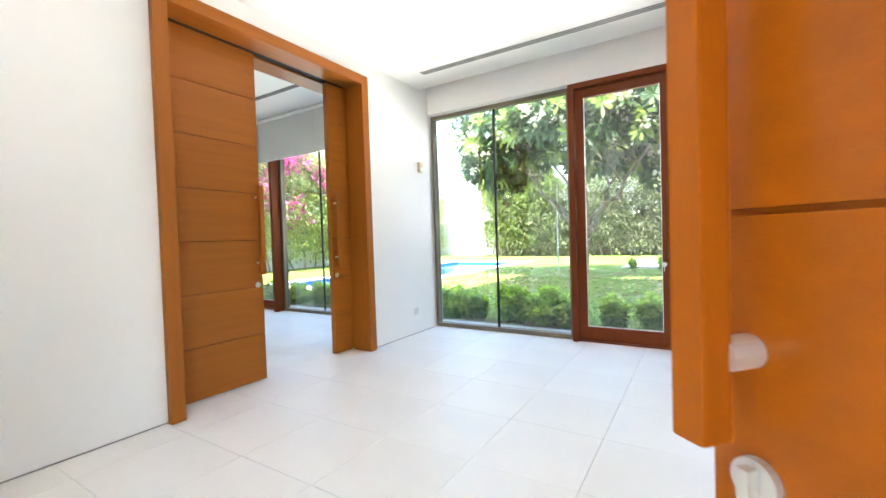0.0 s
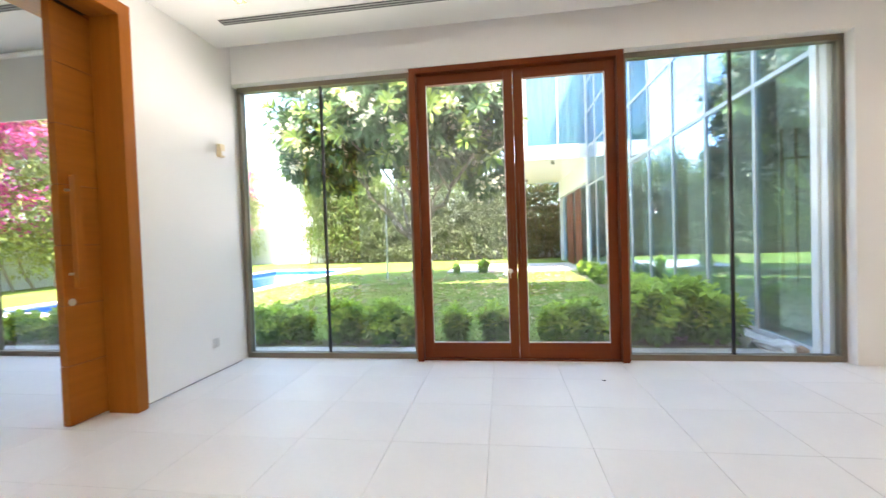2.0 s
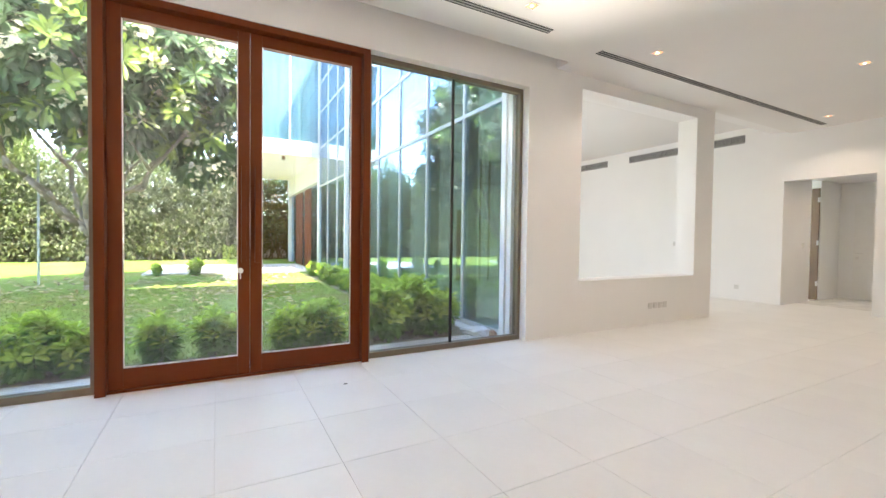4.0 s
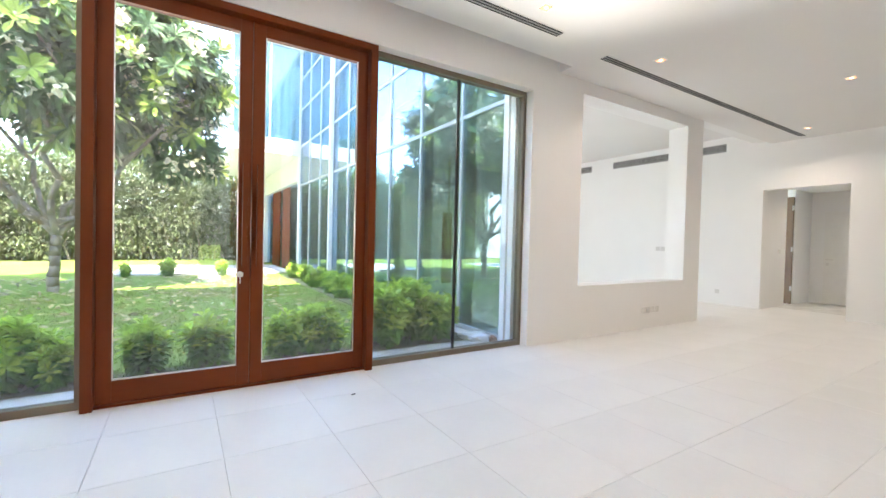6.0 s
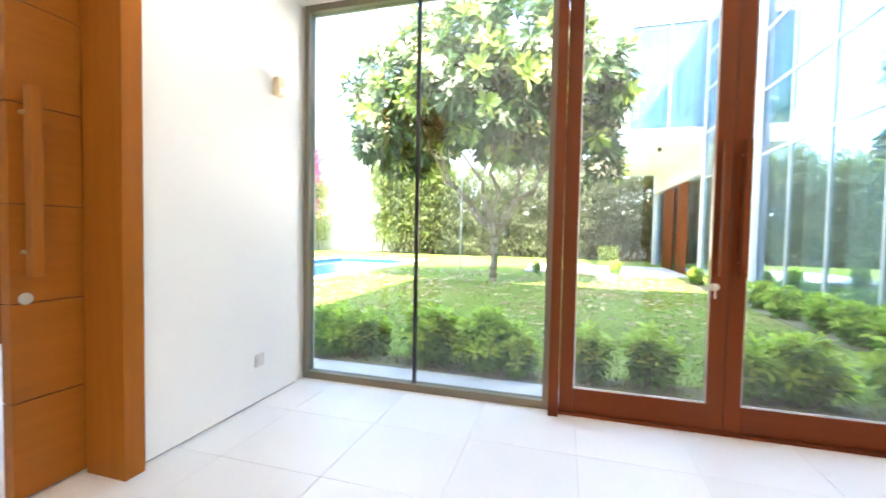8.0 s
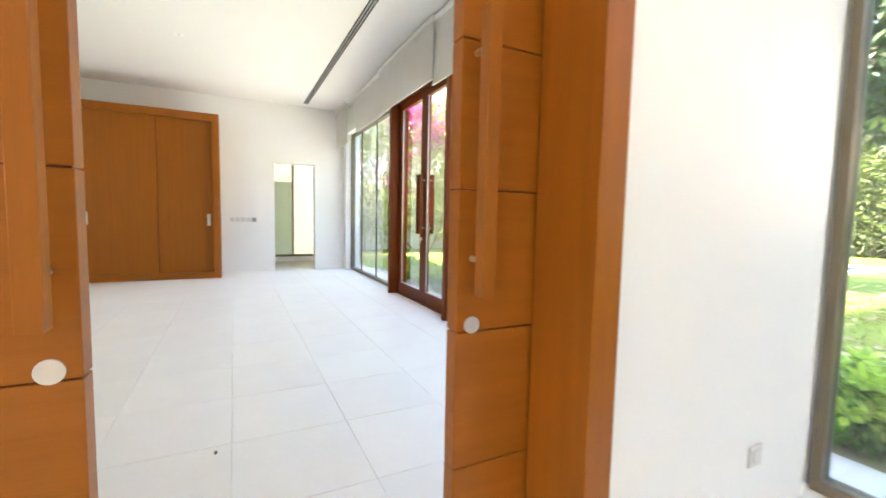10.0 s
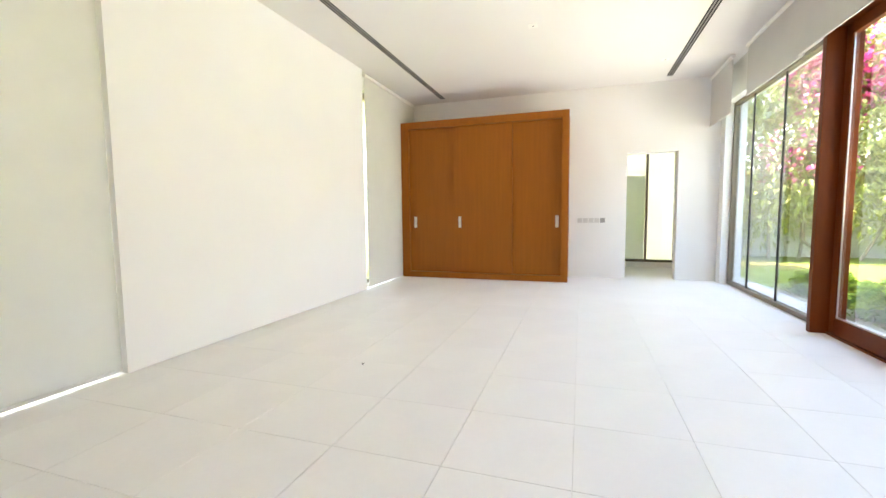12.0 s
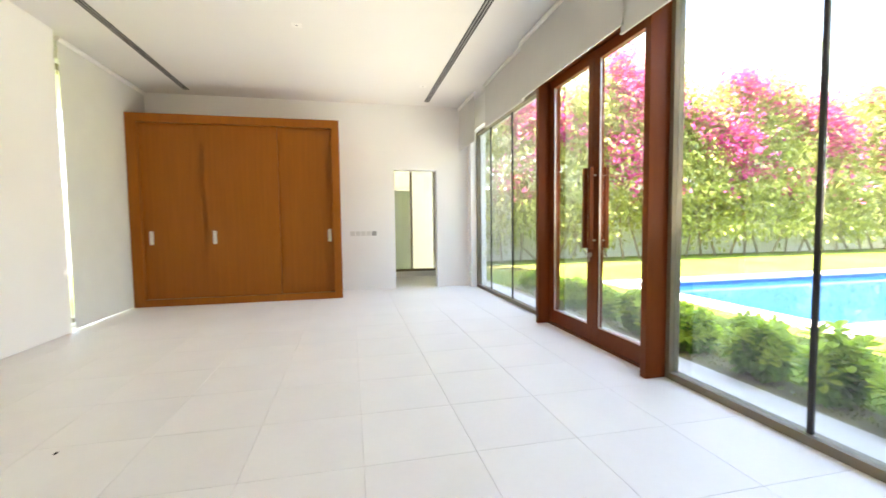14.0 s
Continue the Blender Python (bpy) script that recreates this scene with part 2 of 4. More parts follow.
def rod(bm, a, b, r0, r1=None, seg=12):
    """Adds a tapered rod from a to b."""
    a, b = Vector(a), Vector(b)
    d = b - a
    m = Matrix.Translation((a + b) / 2) @ d.to_track_quat("Z", "Y").to_matrix().to_4x4()
    bmesh.ops.create_cone(bm, cap_ends=True, segments=seg, radius1=r0, radius2=r0 if r1 is None else r1, depth=d.length, matrix=m)
    return bm


def boxes(*bs, bev=0.0):
    bm = bmesh.new()
    for b in bs:
        box(bm, *b, bev=bev)
    return bm


def mesh_of(name, bm, material, smooth=False):
    me = bpy.data.meshes.new(name)
    bm.to_mesh(me)
    bm.free()
    me.materials.append(material)
    if smooth:
        me.polygons.foreach_set("use_smooth", [True] * len(me.polygons))
    return me


ORIGIN = {}


def thing(name, at, label, category, group="", kind=""):
    """An Empty at a thing's base."""
    ob = new(name)
    ob.location = at
    ob.empty_display_size = 0.1
    ORIGIN[ob] = Matrix.Translation(at)
    return tagged(ob, label, category, group, kind)


def part(name, bm, material, parent, label="", smooth=False):
    """One mesh object under a thing or a part; the mesh is in world coordinates."""
    ob = new(name, bm if isinstance(bm, bpy.types.Mesh) else mesh_of(name, bm, material, smooth))
    ob.parent = parent
    if parent in ORIGIN:
        ob.matrix_parent_inverse = ORIGIN[parent].inverted()
    if label:
        tagged(ob, label)
    return ob


def solid(name, bm, material, label, category, kind="structure", smooth=False, group=""):
    return tagged(new(name, mesh_of(name, bm, material, smooth)), label, category, group, kind)


def raw(name, verts, faces, material, smooth=False):
    me = bpy.data.meshes.new(name)
    me.from_pydata(verts, [], faces)
    me.materials.append(material)
    if smooth:
        me.polygons.foreach_set("use_smooth", [True] * len(me.polygons))
    return me


# ---- the plan ----
XL = -3.73          # hall side of the wall with the sliding doors
XL2 = -4.22         # bedroom side of it
YW = 5.77           # inner face of the garden wall
YG = 5.92           # plane of the glass
ZC = 3.25           # hall ceiling
ZC2 = 3.48          # bedroom ceiling
HEAD = 2.96         # head of the windows
XE = 8.45           # far end wall of the hall
XF = -12.33         # far wall of the bedroom
YS = 0.66           # entrance wall
YS2 = 0.12          # window wall behind the bedroom's blinds
ZL = -0.03          # lawn
LEAF_TOP = 2.98
ROOF2 = 3.75
# unseen top of the hall block, raised until its shadow covers the lawn
ROOF1 = 13.2

# walls
solid("wall_west", boxes((XL - 0.12, YS - 0.3, 0.014, XL, 2.36, ZC + 0.3), (XL - 0.12, 4.47, 0.014, XL, YW, ZC + 0.3), (XL - 0.12, 2.36, 3.06, XL, 4.47, ZC + 0.3)), PLASTER,
      "smooth white plastered wall around the sliding doors", "wall")
solid("wall_west_inner", boxes((XL2, YS2 - 0.3, 0, XL2 + 0.12, 2.36, ZC2 + 0.3), (XL2, 4.47, 0, XL2 + 0.12, YW, ZC2 + 0.3), (XL2, 2.36, 3.06, XL2 + 0.12, 4.47, ZC2 + 0.3)), PLASTER,
      "white plastered bedroom side of the pocket wall", "wall")
solid("wall_north", boxes((XL2 + 0.0, YW, HEAD, 2.15, YW + 0.3, ROOF1), (2.15, YW, 0, 3.0, YW + 0.3, ROOF1), (3.0, YW, 0, 5.45, YW + 0.3, 0.675), (3.0, YW, 3.09, 5.45, YW + 0.3, ROOF1),
                          (5.45, YW, 0, 5.91, YW + 0.3, ROOF1), (5.91, YW, 3.3, XE, YW + 0.3, ROOF1)), PLASTER,
      "white plastered garden wall with a wide glazed opening and a square pass-through", "wall")
solid("pier_north", boxes((XL2 + 0.002, YW + 0.002, 0, XL - 0.04, YW + 0.3, HEAD - 0.002)), PLASTER, "white plastered pier between two glazed walls", "wall")
solid("wall_north_bedroom", boxes((XF, YW, HEAD, XL2 - 0.002, YW + 0.3, ROOF2), (XF, YW, 0, -12.12, YW + 0.3, HEAD)), PLASTER, "white plastered bedroom wall above the glazing", "wall")
solid("wall_east", boxes((XE, -0.5, 0, XE + 0.2, 4.6, 3.9), (XE, 5.87, 0, XE + 0.2, 13.0, 3.9), (XE, 4.6, 2.36, XE + 0.2, 5.87, 3.9)), PLASTER, "plain white plastered end wall with a tall doorway", "wall")
solid("wall_south", boxes((XL2, YS - 0.3, 0, -1.75, YS, ZC + 0.3), (0.42, YS - 0.3, 0, XE, YS, ZC + 0.3), (-1.75, YS - 0.3, 3.0, 0.42, YS, ZC + 0.3)), PLASTER, "white plastered entrance wall", "wall")
solid("wall_far_bedroom", boxes((XF - 0.2, YS2 - 0.3, 0, XF, 4.32, ROOF2), (XF - 0.2, 5.14, 0, XF, YW + 0.3, ROOF2), (XF - 0.2, 4.32, 2.27, XF, 5.14, ROOF2)), PLASTER,
      "white plastered bedroom end wall with a narrow doorway", "wall")
solid("wall_south_bedroom", boxes((XF, YS2 - 0.3, 3.25, XL2, 0.12, ROOF2), (XF, YS2 - 0.3, 0, -11.5, 0.12, 3.25), (-4.4, YS2 - 0.3, 0, XL2, 0.12, 3.25),
                                  (-11.5, YS2 - 0.3, 0, -10.05, 0.1, 0.04), (-6.3, YS2 - 0.3, 0, -4.4, 0.1, 0.04)), PLASTER,
      "white plastered wall between two blind-covered windows", "wall")
solid("wall_south_pier", boxes((-10.03, YS2 - 0.3, 0.008, -6.24, 0.25, ZC2)), PLASTER, "broad white plastered wall between two blinds", "wall")
# the recess at the wall foot, its shade put in as grey strips
solid("baseboard", boxes((XL - 0.1, YS - 0.3, 0, XL - 0.012, 2.36, 0.014), (XL - 0.1, 4.47, 0, XL - 0.012, YW, 0.014)), GREY_PLASTIC, "recessed shadow gap at the wall foot, its shade put in as a grey strip", "baseboard")
# ceilings and roofs
solid("ceiling", boxes((XL, YS, ZC, XE, 5.57, ZC + 0.2), (2.56, 5.57, ZC, XE, YW, ZC + 0.2), (XL, 5.57, ZC + 0.2, 2.56, YW, ZC + 0.3)), CEIL, "smooth white hall ceiling with a blind recess", "ceiling")
solid("ceiling_bedroom", boxes((XF, YS2 - 0.1, ZC2, XL2, YW, ZC2 + 0.2)), CEIL, "smooth white bedroom ceiling", "ceiling")
solid("ceiling_far_room", boxes((2.3, YW + 0.3, 3.52, XE, 13.0, 3.7)), CEIL, "smooth white ceiling of the far room", "ceiling")
solid("roof", boxes((XL2, YS - 0.3, ROOF1, XE + 0.2, YW + 0.3, ROOF1 + 0.2), (XL2 - 0.3, YS - 0.3, ROOF2, XL2, YW + 0.3, ROOF1), (XE, YS - 0.3, 3.9, XE + 0.2, 13, ROOF1), (XL2, YS - 0.3, ZC + 0.3, XE, YS, ROOF1)), WALLPAINT,
      "white rendered upper storey and roof slab, unseen, heightened to shade the lawn", "roof")
# unseen roof, carried on past the dressing room to shade the yard wall
solid("roof_bedroom", boxes((XF - 2.9, YS2 - 0.3, ROOF2, XL2 - 0.3, YW + 0.3, ROOF2 + 0.12)), WALLPAINT, "flat white bedroom roof, unseen, extended to shade the yard wall", "roof")
# unseen added walls; their openings meter the light on the entrance door
solid("lobby_light_baffle", boxes((-2.2, -2.8, -0.02, -2.0, YS - 0.3, 3.2), (1.0, -2.8, -0.02, 1.2, -2.3, 3.2), (1.0, -0.8, -0.02, 1.2, YS - 0.3, 3.2), (1.0, -2.3, 2.1, 1.2, -0.8, 3.2), (-2.0, -2.8, -0.02, -0.9, -2.6, 3.2), (-0.4, -2.8, -0.02, 1.0, -2.6, 3.2), (-0.9, -2.8, 0.95, -0.4, -2.6, 3.2)), PLASTER, "unseen plain white walls behind the entrance, their openings set to shape its light", "wall")
# added slab, out of view, that stops sun streaks at the blind gaps
solid("sun_block_south", boxes((XF - 1, YS2 - 3.4, 3.4, XL2, YS2 - 0.3, 3.6)), WALLPAINT, "unseen white slab added to keep the sun off the bedroom blinds", "roof")
# added slab, out of view: no sun patch falls on the hall floor
solid("entrance_sun_block", boxes((-3.6, -5.0, 3.2, 3.0, YS - 0.3, 3.4)), WALLPAINT, "unseen flat white slab added to keep the sun out of the entrance", "roof")


# ---- portal and sliding doors between hall and bedroom ----
def portal():
    th = thing("door_frame", (XL - 0.2, 3.4, 0), "wide teak portal frame around sliding doors", "door frame", kind="structure")
    part("jamb", boxes((XL2 - 0.05, 2.33, 0, XL + 0.05, 2.43, 3.08), bev=0.004), TEAK_Z, th)
    part("jamb", boxes((XL - 0.20, 4.40, 0, XL + 0.05, 4.50, 3.08), bev=0.004), TEAK_Z, th)
    part("jamb", boxes((XL2 - 0.05, 4.40, 0, XL - 0.29, 4.50, 3.08), bev=0.004), TEAK_Z, th)
    part("head", boxes((XL - 0.19, 2.43, 2.98, XL + 0.05, 4.40, 3.08), (XL2 - 0.05, 2.43, 2.98, XL - 0.30, 4.40, 3.08), bev=0.004), TEAK_Y, th)
    part("track", boxes((XL - 0.30, 2.43, 3.0, XL - 0.19, 4.40, 3.05)), DARK, th, "dark recessed sliding track")


def sliding_leaf(y0, y1, free):
    """A leaf of seven boards with a square bar handle near its free edge."""
    th = thing("sliding_door", (XL - 0.245, (y0 + y1) / 2, 0), "teak sliding door with seven grooved boards", "sliding door", "sliding doors", "structure")
    x0, x1 = XL - 0.275, XL - 0.215
    h = (LEAF_TOP - 0.012) / 7
    part("core", boxes((x0 + 0.008, y0 + 0.006, 0.012, x1 - 0.008, y1 - 0.006, LEAF_TOP)), RED_Z, th)
    for i in range(7):
        part("board", boxes((x0, y0, 0.012 + i * h + 0.002, x1, y1, (i + 1) * h + (0 if i == 6 else 0.0085)), bev=0.0025), TEAK_Y, th)
    s = 1 if free == y1 else -1
    yb = free - s * 0.047
    for sx, xb in ((1, x1),):
        hd = part("handle", boxes((min(xb + sx * 0.055, xb + sx * 0.098), yb - 0.021, 0.98, max(xb + sx * 0.055, xb + sx * 0.098), yb + 0.021, 1.77), bev=0.003), TEAK_Z, th, "square teak bar handle")
        for z in (1.08, 1.67):
            part("standoff", rod(bmesh.new(), (xb, yb, z), (xb + sx * 0.057, yb, z), 0.009), STEEL, hd, "steel stand-off")
        part("lock", rod(bmesh.new(), (xb - sx * 0.002, yb - s * 0.005, 0.88), (xb + sx * 0.004, yb - s * 0.005, 0.88), 0.026, seg=20), STEEL, th, "round steel lock plate")


portal()
sliding_leaf(2.26, 3.27, 3.27)
sliding_leaf(4.13, 5.14, 4.13)


# ---- glazed garden doors and windows ----
def french_door(x0, x1, front=0.015, lock_at=-0.03, name="garden_door"):
    th = thing(name, ((x0 + x1) / 2, YW + 0.1, 0), "closed double teak door with full-height glass", "door", "garden doors", "structure")
    top = LEAF_TOP
    part("jamb", boxes((x0, YW + front, 0, x0 + 0.065, YW + 0.22, top), bev=0.003), RED_Z, th)
    part("jamb", boxes((x1 - 0.065, YW + front, 0, x1, YW + 0.22, top), bev=0.003), RED_Z, th)
    part("head", boxes((x0 + 0.065, YW + front, top - 0.075, x1 - 0.065, YW + 0.22, top), bev=0.003), RED_X, th)
    part("threshold", boxes((x0 + 0.065, YW + 0.06, 0, x1 - 0.065, YW + 0.22, 0.018), bev=0.002), RED_X, th)
    xm = (x0 + x1) / 2
    ya, yb = YW + 0.085, YW + 0.145
    for a, b, s in ((x0 + 0.068, xm - 0.002, 1), (xm + 0.002, x1 - 0.068, -1)):
        lf = part("leaf", boxes((a, ya, 0.022, a + 0.09, yb, top - 0.08), (b - 0.09, ya, 0.022, b, yb, top - 0.08), bev=0.003), RED_Z, th)
        part("rail", boxes((a + 0.09, ya + 0.001, top - 0.18, b - 0.09, yb - 0.001, top - 0.08), (a + 0.09, ya + 0.001, 0.022, b - 0.09, yb - 0.001, 0.175), bev=0.003), RED_X, lf)
        g = part("pane", boxes((a + 0.085, ya + 0.026, 0.17, b - 0.085, ya + 0.032, top - 0.175)), GLASS, lf)
        g.visible_shadow = False
        part("glazing_bead", boxes((a + 0.09, ya + 0.012, 0.175, b - 0.09, ya + 0.024, 0.185), (a + 0.09, ya + 0.012, 0.185, a + 0.097, ya + 0.024, top - 0.18), (b - 0.097, ya + 0.012, 0.185, b - 0.09, ya + 0.024, top - 0.18)), STEEL, lf)
        hx = (b - 0.05) if s == 1 else (a + 0.05)
        for side, y in ((-1, ya), (1, yb)):
            hd = part("pull_bar", boxes((hx - 0.018, min(y + side * 0.035, y + side * 0.075), 0.97, hx + 0.018, max(y + side * 0.035, y + side * 0.075), 1.77), bev=0.003), RED_Z, lf)
            for z in (1.05, 1.69):
                ob = new("standoff", mesh_of("standoff", rod(bmesh.new(), (hx, y, z), (hx, y + side * 0.04, z), 0.008), STEEL))
                ob.parent = th
                ob.matrix_parent_inverse = ORIGIN[th].inverted()
    bm = rod(bmesh.new(), (xm + lock_at, ya, 0.90), (xm + lock_at, ya - 0.012, 0.90), 0.024, seg=20)
    part("rose", bm, STEEL, th, "round steel lock rose")
    bm = boxes((xm + lock_at - 0.008, ya - 0.045, 0.885, xm + lock_at + 0.008, ya - 0.012, 0.915), bev=0.004)
    box(bm, xm + lock_at - 0.004, ya - 0.02, 0.83, xm + lock_at + 0.004, ya - 0.014, 0.885)
    part("key", bm, STEEL, th, "key left in the lock")


def window(x0, x1, mull, name, top=HEAD):
    th = thing(name, ((x0 + x1) / 2, YG, 0), "full-height fixed window in slim bronze aluminium", "window", kind="structure")
    w = 0.05
    part("window_frame", boxes((x0, YG - 0.04, 0, x1, YG + 0.05, 0.055), (x0, YG - 0.04, top - w, x1, YG + 0.05, top), (x0, YG - 0.04, 0.055, x0 + 0.04, YG + 0.05, top - w), (x1 - 0.04, YG - 0.04, 0.055, x1, YG + 0.05, top - w), bev=0.002), BRONZE, th)
    xs = [x0 + 0.04, *mull, x1 - 0.04]
    for m in mull:
        part("mullion", boxes((m - 0.014, YG - 0.010, 0.055, m + 0.014, YG + 0.010, top - w)), BLACK, th, "slim black glazing joint")
    for a, b in zip(xs, xs[1:]):
        g = part("pane", boxes((a, YG - 0.004, 0.05, b, YG + 0.004, top - w + 0.005)), GLASS, th)
        g.visible_shadow = False


french_door(-1.81, 0.25, lock_at=-0.075)
window(-3.75, -1.812, [-2.80], "window_1")
window(0.252, 2.15, [1.22], "window_2")
french_door(-9.09, -7.12, front=-0.065)
window(-12.12, -9.092, [-11.37, -10.38], "window_3")
window(-7.118, XL2 + 0.0, [-6.08, -5.15], "window_4")


# ---- bedroom: blinds, wardrobe ----
def blind(x0, x1, y, z0, label):
    th = thing("roller_blind", ((x0 + x1) / 2, y, ZC2 - 0.1), label, "roller blind", "roller blinds")
    part("tube", rod(bmesh.new(), (x0, y, ZC2 - 0.045), (x1, y, ZC2 - 0.045), 0.03), WHITE_PLASTIC, th)
    part("cloth", boxes((x0 + 0.01, y - 0.002, z0, x1 - 0.01, y + 0.002, ZC2 - 0.02)), BLIND, th)
    part("hem_bar", boxes((x0 + 0.01, y - 0.008, z0 - 0.02, x1 - 0.01, y + 0.008, z0 + 0.005), bev=0.003), BLIND, th)


for a, b, y, z in ((-12.31, -11.25, 5.59, 2.66), (-10.84, -9.29, 5.64, 2.78), (-9.28, -7.29, 5.59, 2.78), (-7.37, -5.80, 5.62, 2.73), (-5.78, -4.26, 5.59, 2.73)):
    blind(a, b, y, z, "pale grey fabric roller blind, raised above the glass")
for a, b, y in ((-12.25, -10.15, 0.215), (-6.248, -4.24, 0.19)):
    blind(a, b, y, 0.04, "cream translucent roller blind, lowered to the floor")


def south_window(x0, x1, name):
    th = thing(name, ((x0 + x1) / 2, YS2 - 0.15, 0), "tall bronze-framed window behind a lowered blind", "window", kind="structure")
    part("window_frame", boxes((x0, YS2 - 0.2, 0.04, x1, YS2 - 0.1, 0.1), (x0, YS2 - 0.2, 3.17, x1, YS2 - 0.1, 3.25), (x0, YS2 - 0.2, 0.1, x0 + 0.05, YS2 - 0.1, 3.17), (x1 - 0.05, YS2 - 0.2, 0.1, x1, YS2 - 0.1, 3.17)), BRONZE, th)
    g = part("pane", boxes((x0 + 0.04, YS2 - 0.153, 0.09, x1 - 0.04, YS2 - 0.147, 3.18)), GLASS, th)
    g.visible_shadow = False


south_window(-11.5, -10.05, "window_5")
south_window(-6.3, -4.4, "window_7")


def wardrobe():
    x0, x1, y0, y1, top = XF, -11.55, 0.22, 3.33, 2.96
    th = thing("wardrobe", ((x0 + x1) / 2, 1.8, 0), "wide built-in teak wardrobe with three sliding doors", "wardrobe")
    part("body", boxes((x0, y0 + 0.01, 0.0, x1 - 0.14, y1 - 0.01, top - 0.01)), VENEER, th)
    part("frame_side", boxes((x1 - 0.14, y0, 0, x1, y0 + 0.15, top), bev=0.004), VENEER, th)
    part("frame_side", boxes((x1 - 0.14, y1 - 0.12, 0, x1, y1, top), bev=0.004), VENEER, th)
    part("frame_top", boxes((x1 - 0.14, y0 + 0.15, top - 0.13, x1, y1 - 0.12, top), bev=0.004), VENEER, th)
    part("plinth", boxes((x1 - 0.14, y0 + 0.15, 0, x1, y1 - 0.12, 0.11), bev=0.004), VENEER, th)
    for a, b, dx, hy in ((0.37, 1.31, 0.09, 0.47), (1.27, 2.36, 0.05, 1.38), (2.30, 3.21, 0.09, 3.14)):
        d = part("door", boxes((x1 - dx - 0.03, a, 0.11, x1 - dx, b, top - 0.13), bev=0.002), VENEER, th)
        part("handle", boxes((x1 - dx, hy - 0.028, 0.96, x1 - dx + 0.006, hy + 0.028, 1.17), bev=0.002), STEEL, d, "flush steel pull")


wardrobe()


def switch_row(name, x, y0, n, z, size, gap, axis, label, last=None):
    """A row of square plates on a wall; axis: the way that the wall faces."""
    th = thing(name, (x, y0, z), label, "switch")
    for i in range(n):
        c = y0 + i * gap
        h = size / 2
        if axis == "x":
            pl, rk = (x, c - h, z - h, x + 0.009, c + h, z + h), (x + 0.009, c - h * 0.45, z - h * 0.5, x + 0.013, c + h * 0.45, z + h * 0.5)
        elif axis == "-x":
            pl, rk = (x - 0.009, c - h, z - h, x, c + h, z + h), (x - 0.013, c - h * 0.45, z - h * 0.5, x - 0.009, c + h * 0.45, z + h * 0.5)
        else:
            pl, rk = (c - h, x - 0.009, z - h, c + h, x, z + h), (c - h * 0.45, x - 0.013, z - h * 0.5, c + h * 0.45, x - 0.009, z + h * 0.5)
        p = part("plate", boxes(pl, bev=0.002), GREY_PLASTIC if (last and i == n - 1) else PALE_GREY, th)
        part("rocker", boxes(rk, bev=0.001), GREY_PLASTIC if (last and i == n - 1) else PALE_GREY, p)


switch_row("light_switch", XF, 3.52, 5, 1.07, 0.085, 0.10, "x", "row of white switch plates with a grey thermostat", True)
switch_row("wall_socket", XL, 5.35, 1, 0.30, 0.085, 0.1, "x", "white square wall socket near the floor")
switch_row("wall_socket", YW, 4.42, 4, 0.27, 0.085, 0.11, "y", "row of four white wall sockets")
switch_row("wall_socket", XE, 6.64, 1, 0.27, 0.085, 0.1, "-x", "single white wall socket near the floor")
switch_row("light_switch", XE, 7.86, 2, 1.14, 0.10, 0.12, "-x", "beige and white switch plates")
al = thing("motion_sensor", (XL, 5.52, 2.2), "small beige plastic motion sensor on the wall", "sensor")
part("housing", boxes((XL, 5.485, 2.14, XL + 0.045, 5.555, 2.27), bev=0.012), BEIGE_PLASTIC, al)
part("lens", boxes((XL + 0.045, 5.497, 2.155, XL + 0.052, 5.543, 2.20), bev=0.003), WHITE_PLASTIC, al)


# ---- ceiling fixtures ----
def slot_diffuser(x0, x1, y, z, n=3, w=0.11):
    th = thing("linear_grille", ((x0 + x1) / 2, y, z), "long slotted ceiling air grille", "air grille", "ceiling grilles")
    part("frame", boxes((x0, y - w / 2, z - 0.004, x1, y - w / 2 + 0.008, z + 0.0), (x0, y + w / 2 - 0.008, z - 0.004, x1, y + w / 2, z)), WHITE_PLASTIC, th)
    s = w / n
    for i in range(n):
        part("slot", boxes((x0, y - w / 2 + s * i + s * 0.22, z - 0.003, x1, y - w / 2 + s * i + s * 0.8, z - 0.001)), DARK, th)
    for i in range(1, n):
        part("slat", boxes((x0, y - w / 2 + s * i - s * 0.18, z - 0.006, x1, y - w / 2 + s * i + s * 0.18, z - 0.001)), GRILLE, th)


slot_diffuser(-3.37, 1.87, 5.13, ZC)
slot_diffuser(2.64, 8.2, 5.21, ZC)
slot_diffuser(-12.05, -4.9, 0.92, ZC2)
slot_diffuser(-12.05, -4.9, 4.91, ZC2)


def downlight(x, y, z, lit):
    th = thing("downlight", (x, y, z), "small square recessed downlight, " + ("lit" if lit else "unlit"), "downlight", "downlights")
    h = 0.055
    part("trim", boxes((x - h, y - h, z - 0.004, x + h, y - h + 0.012, z), (x - h, y + h - 0.012, z - 0.004, x + h, y + h, z), (x - h, y - h + 0.012, z - 0.004, x - h + 0.012, y + h - 0.012, z), (x + h - 0.012, y - h + 0.012, z - 0.004, x + h, y + h - 0.012, z)), WHITE_PLASTIC, th)
    part("reflector", boxes((x - h + 0.012, y - h + 0.012, z - 0.003, x + h - 0.012, y + h - 0.012, z - 0.001)), REFLECTOR if lit else WHITE_PLASTIC, th)
    part("bulb", rod(bmesh.new(), (x, y, z - 0.006), (x, y, z - 0.003), 0.014, seg=12), LAMP_ON if lit else GRILLE, th)


for x, y in ((1.41, 4.87), (3.2, 4.9), (5.45, 3.9), (7.65, 4.97), (-3.0, 4.85)):
    downlight(x, y, ZC, True)
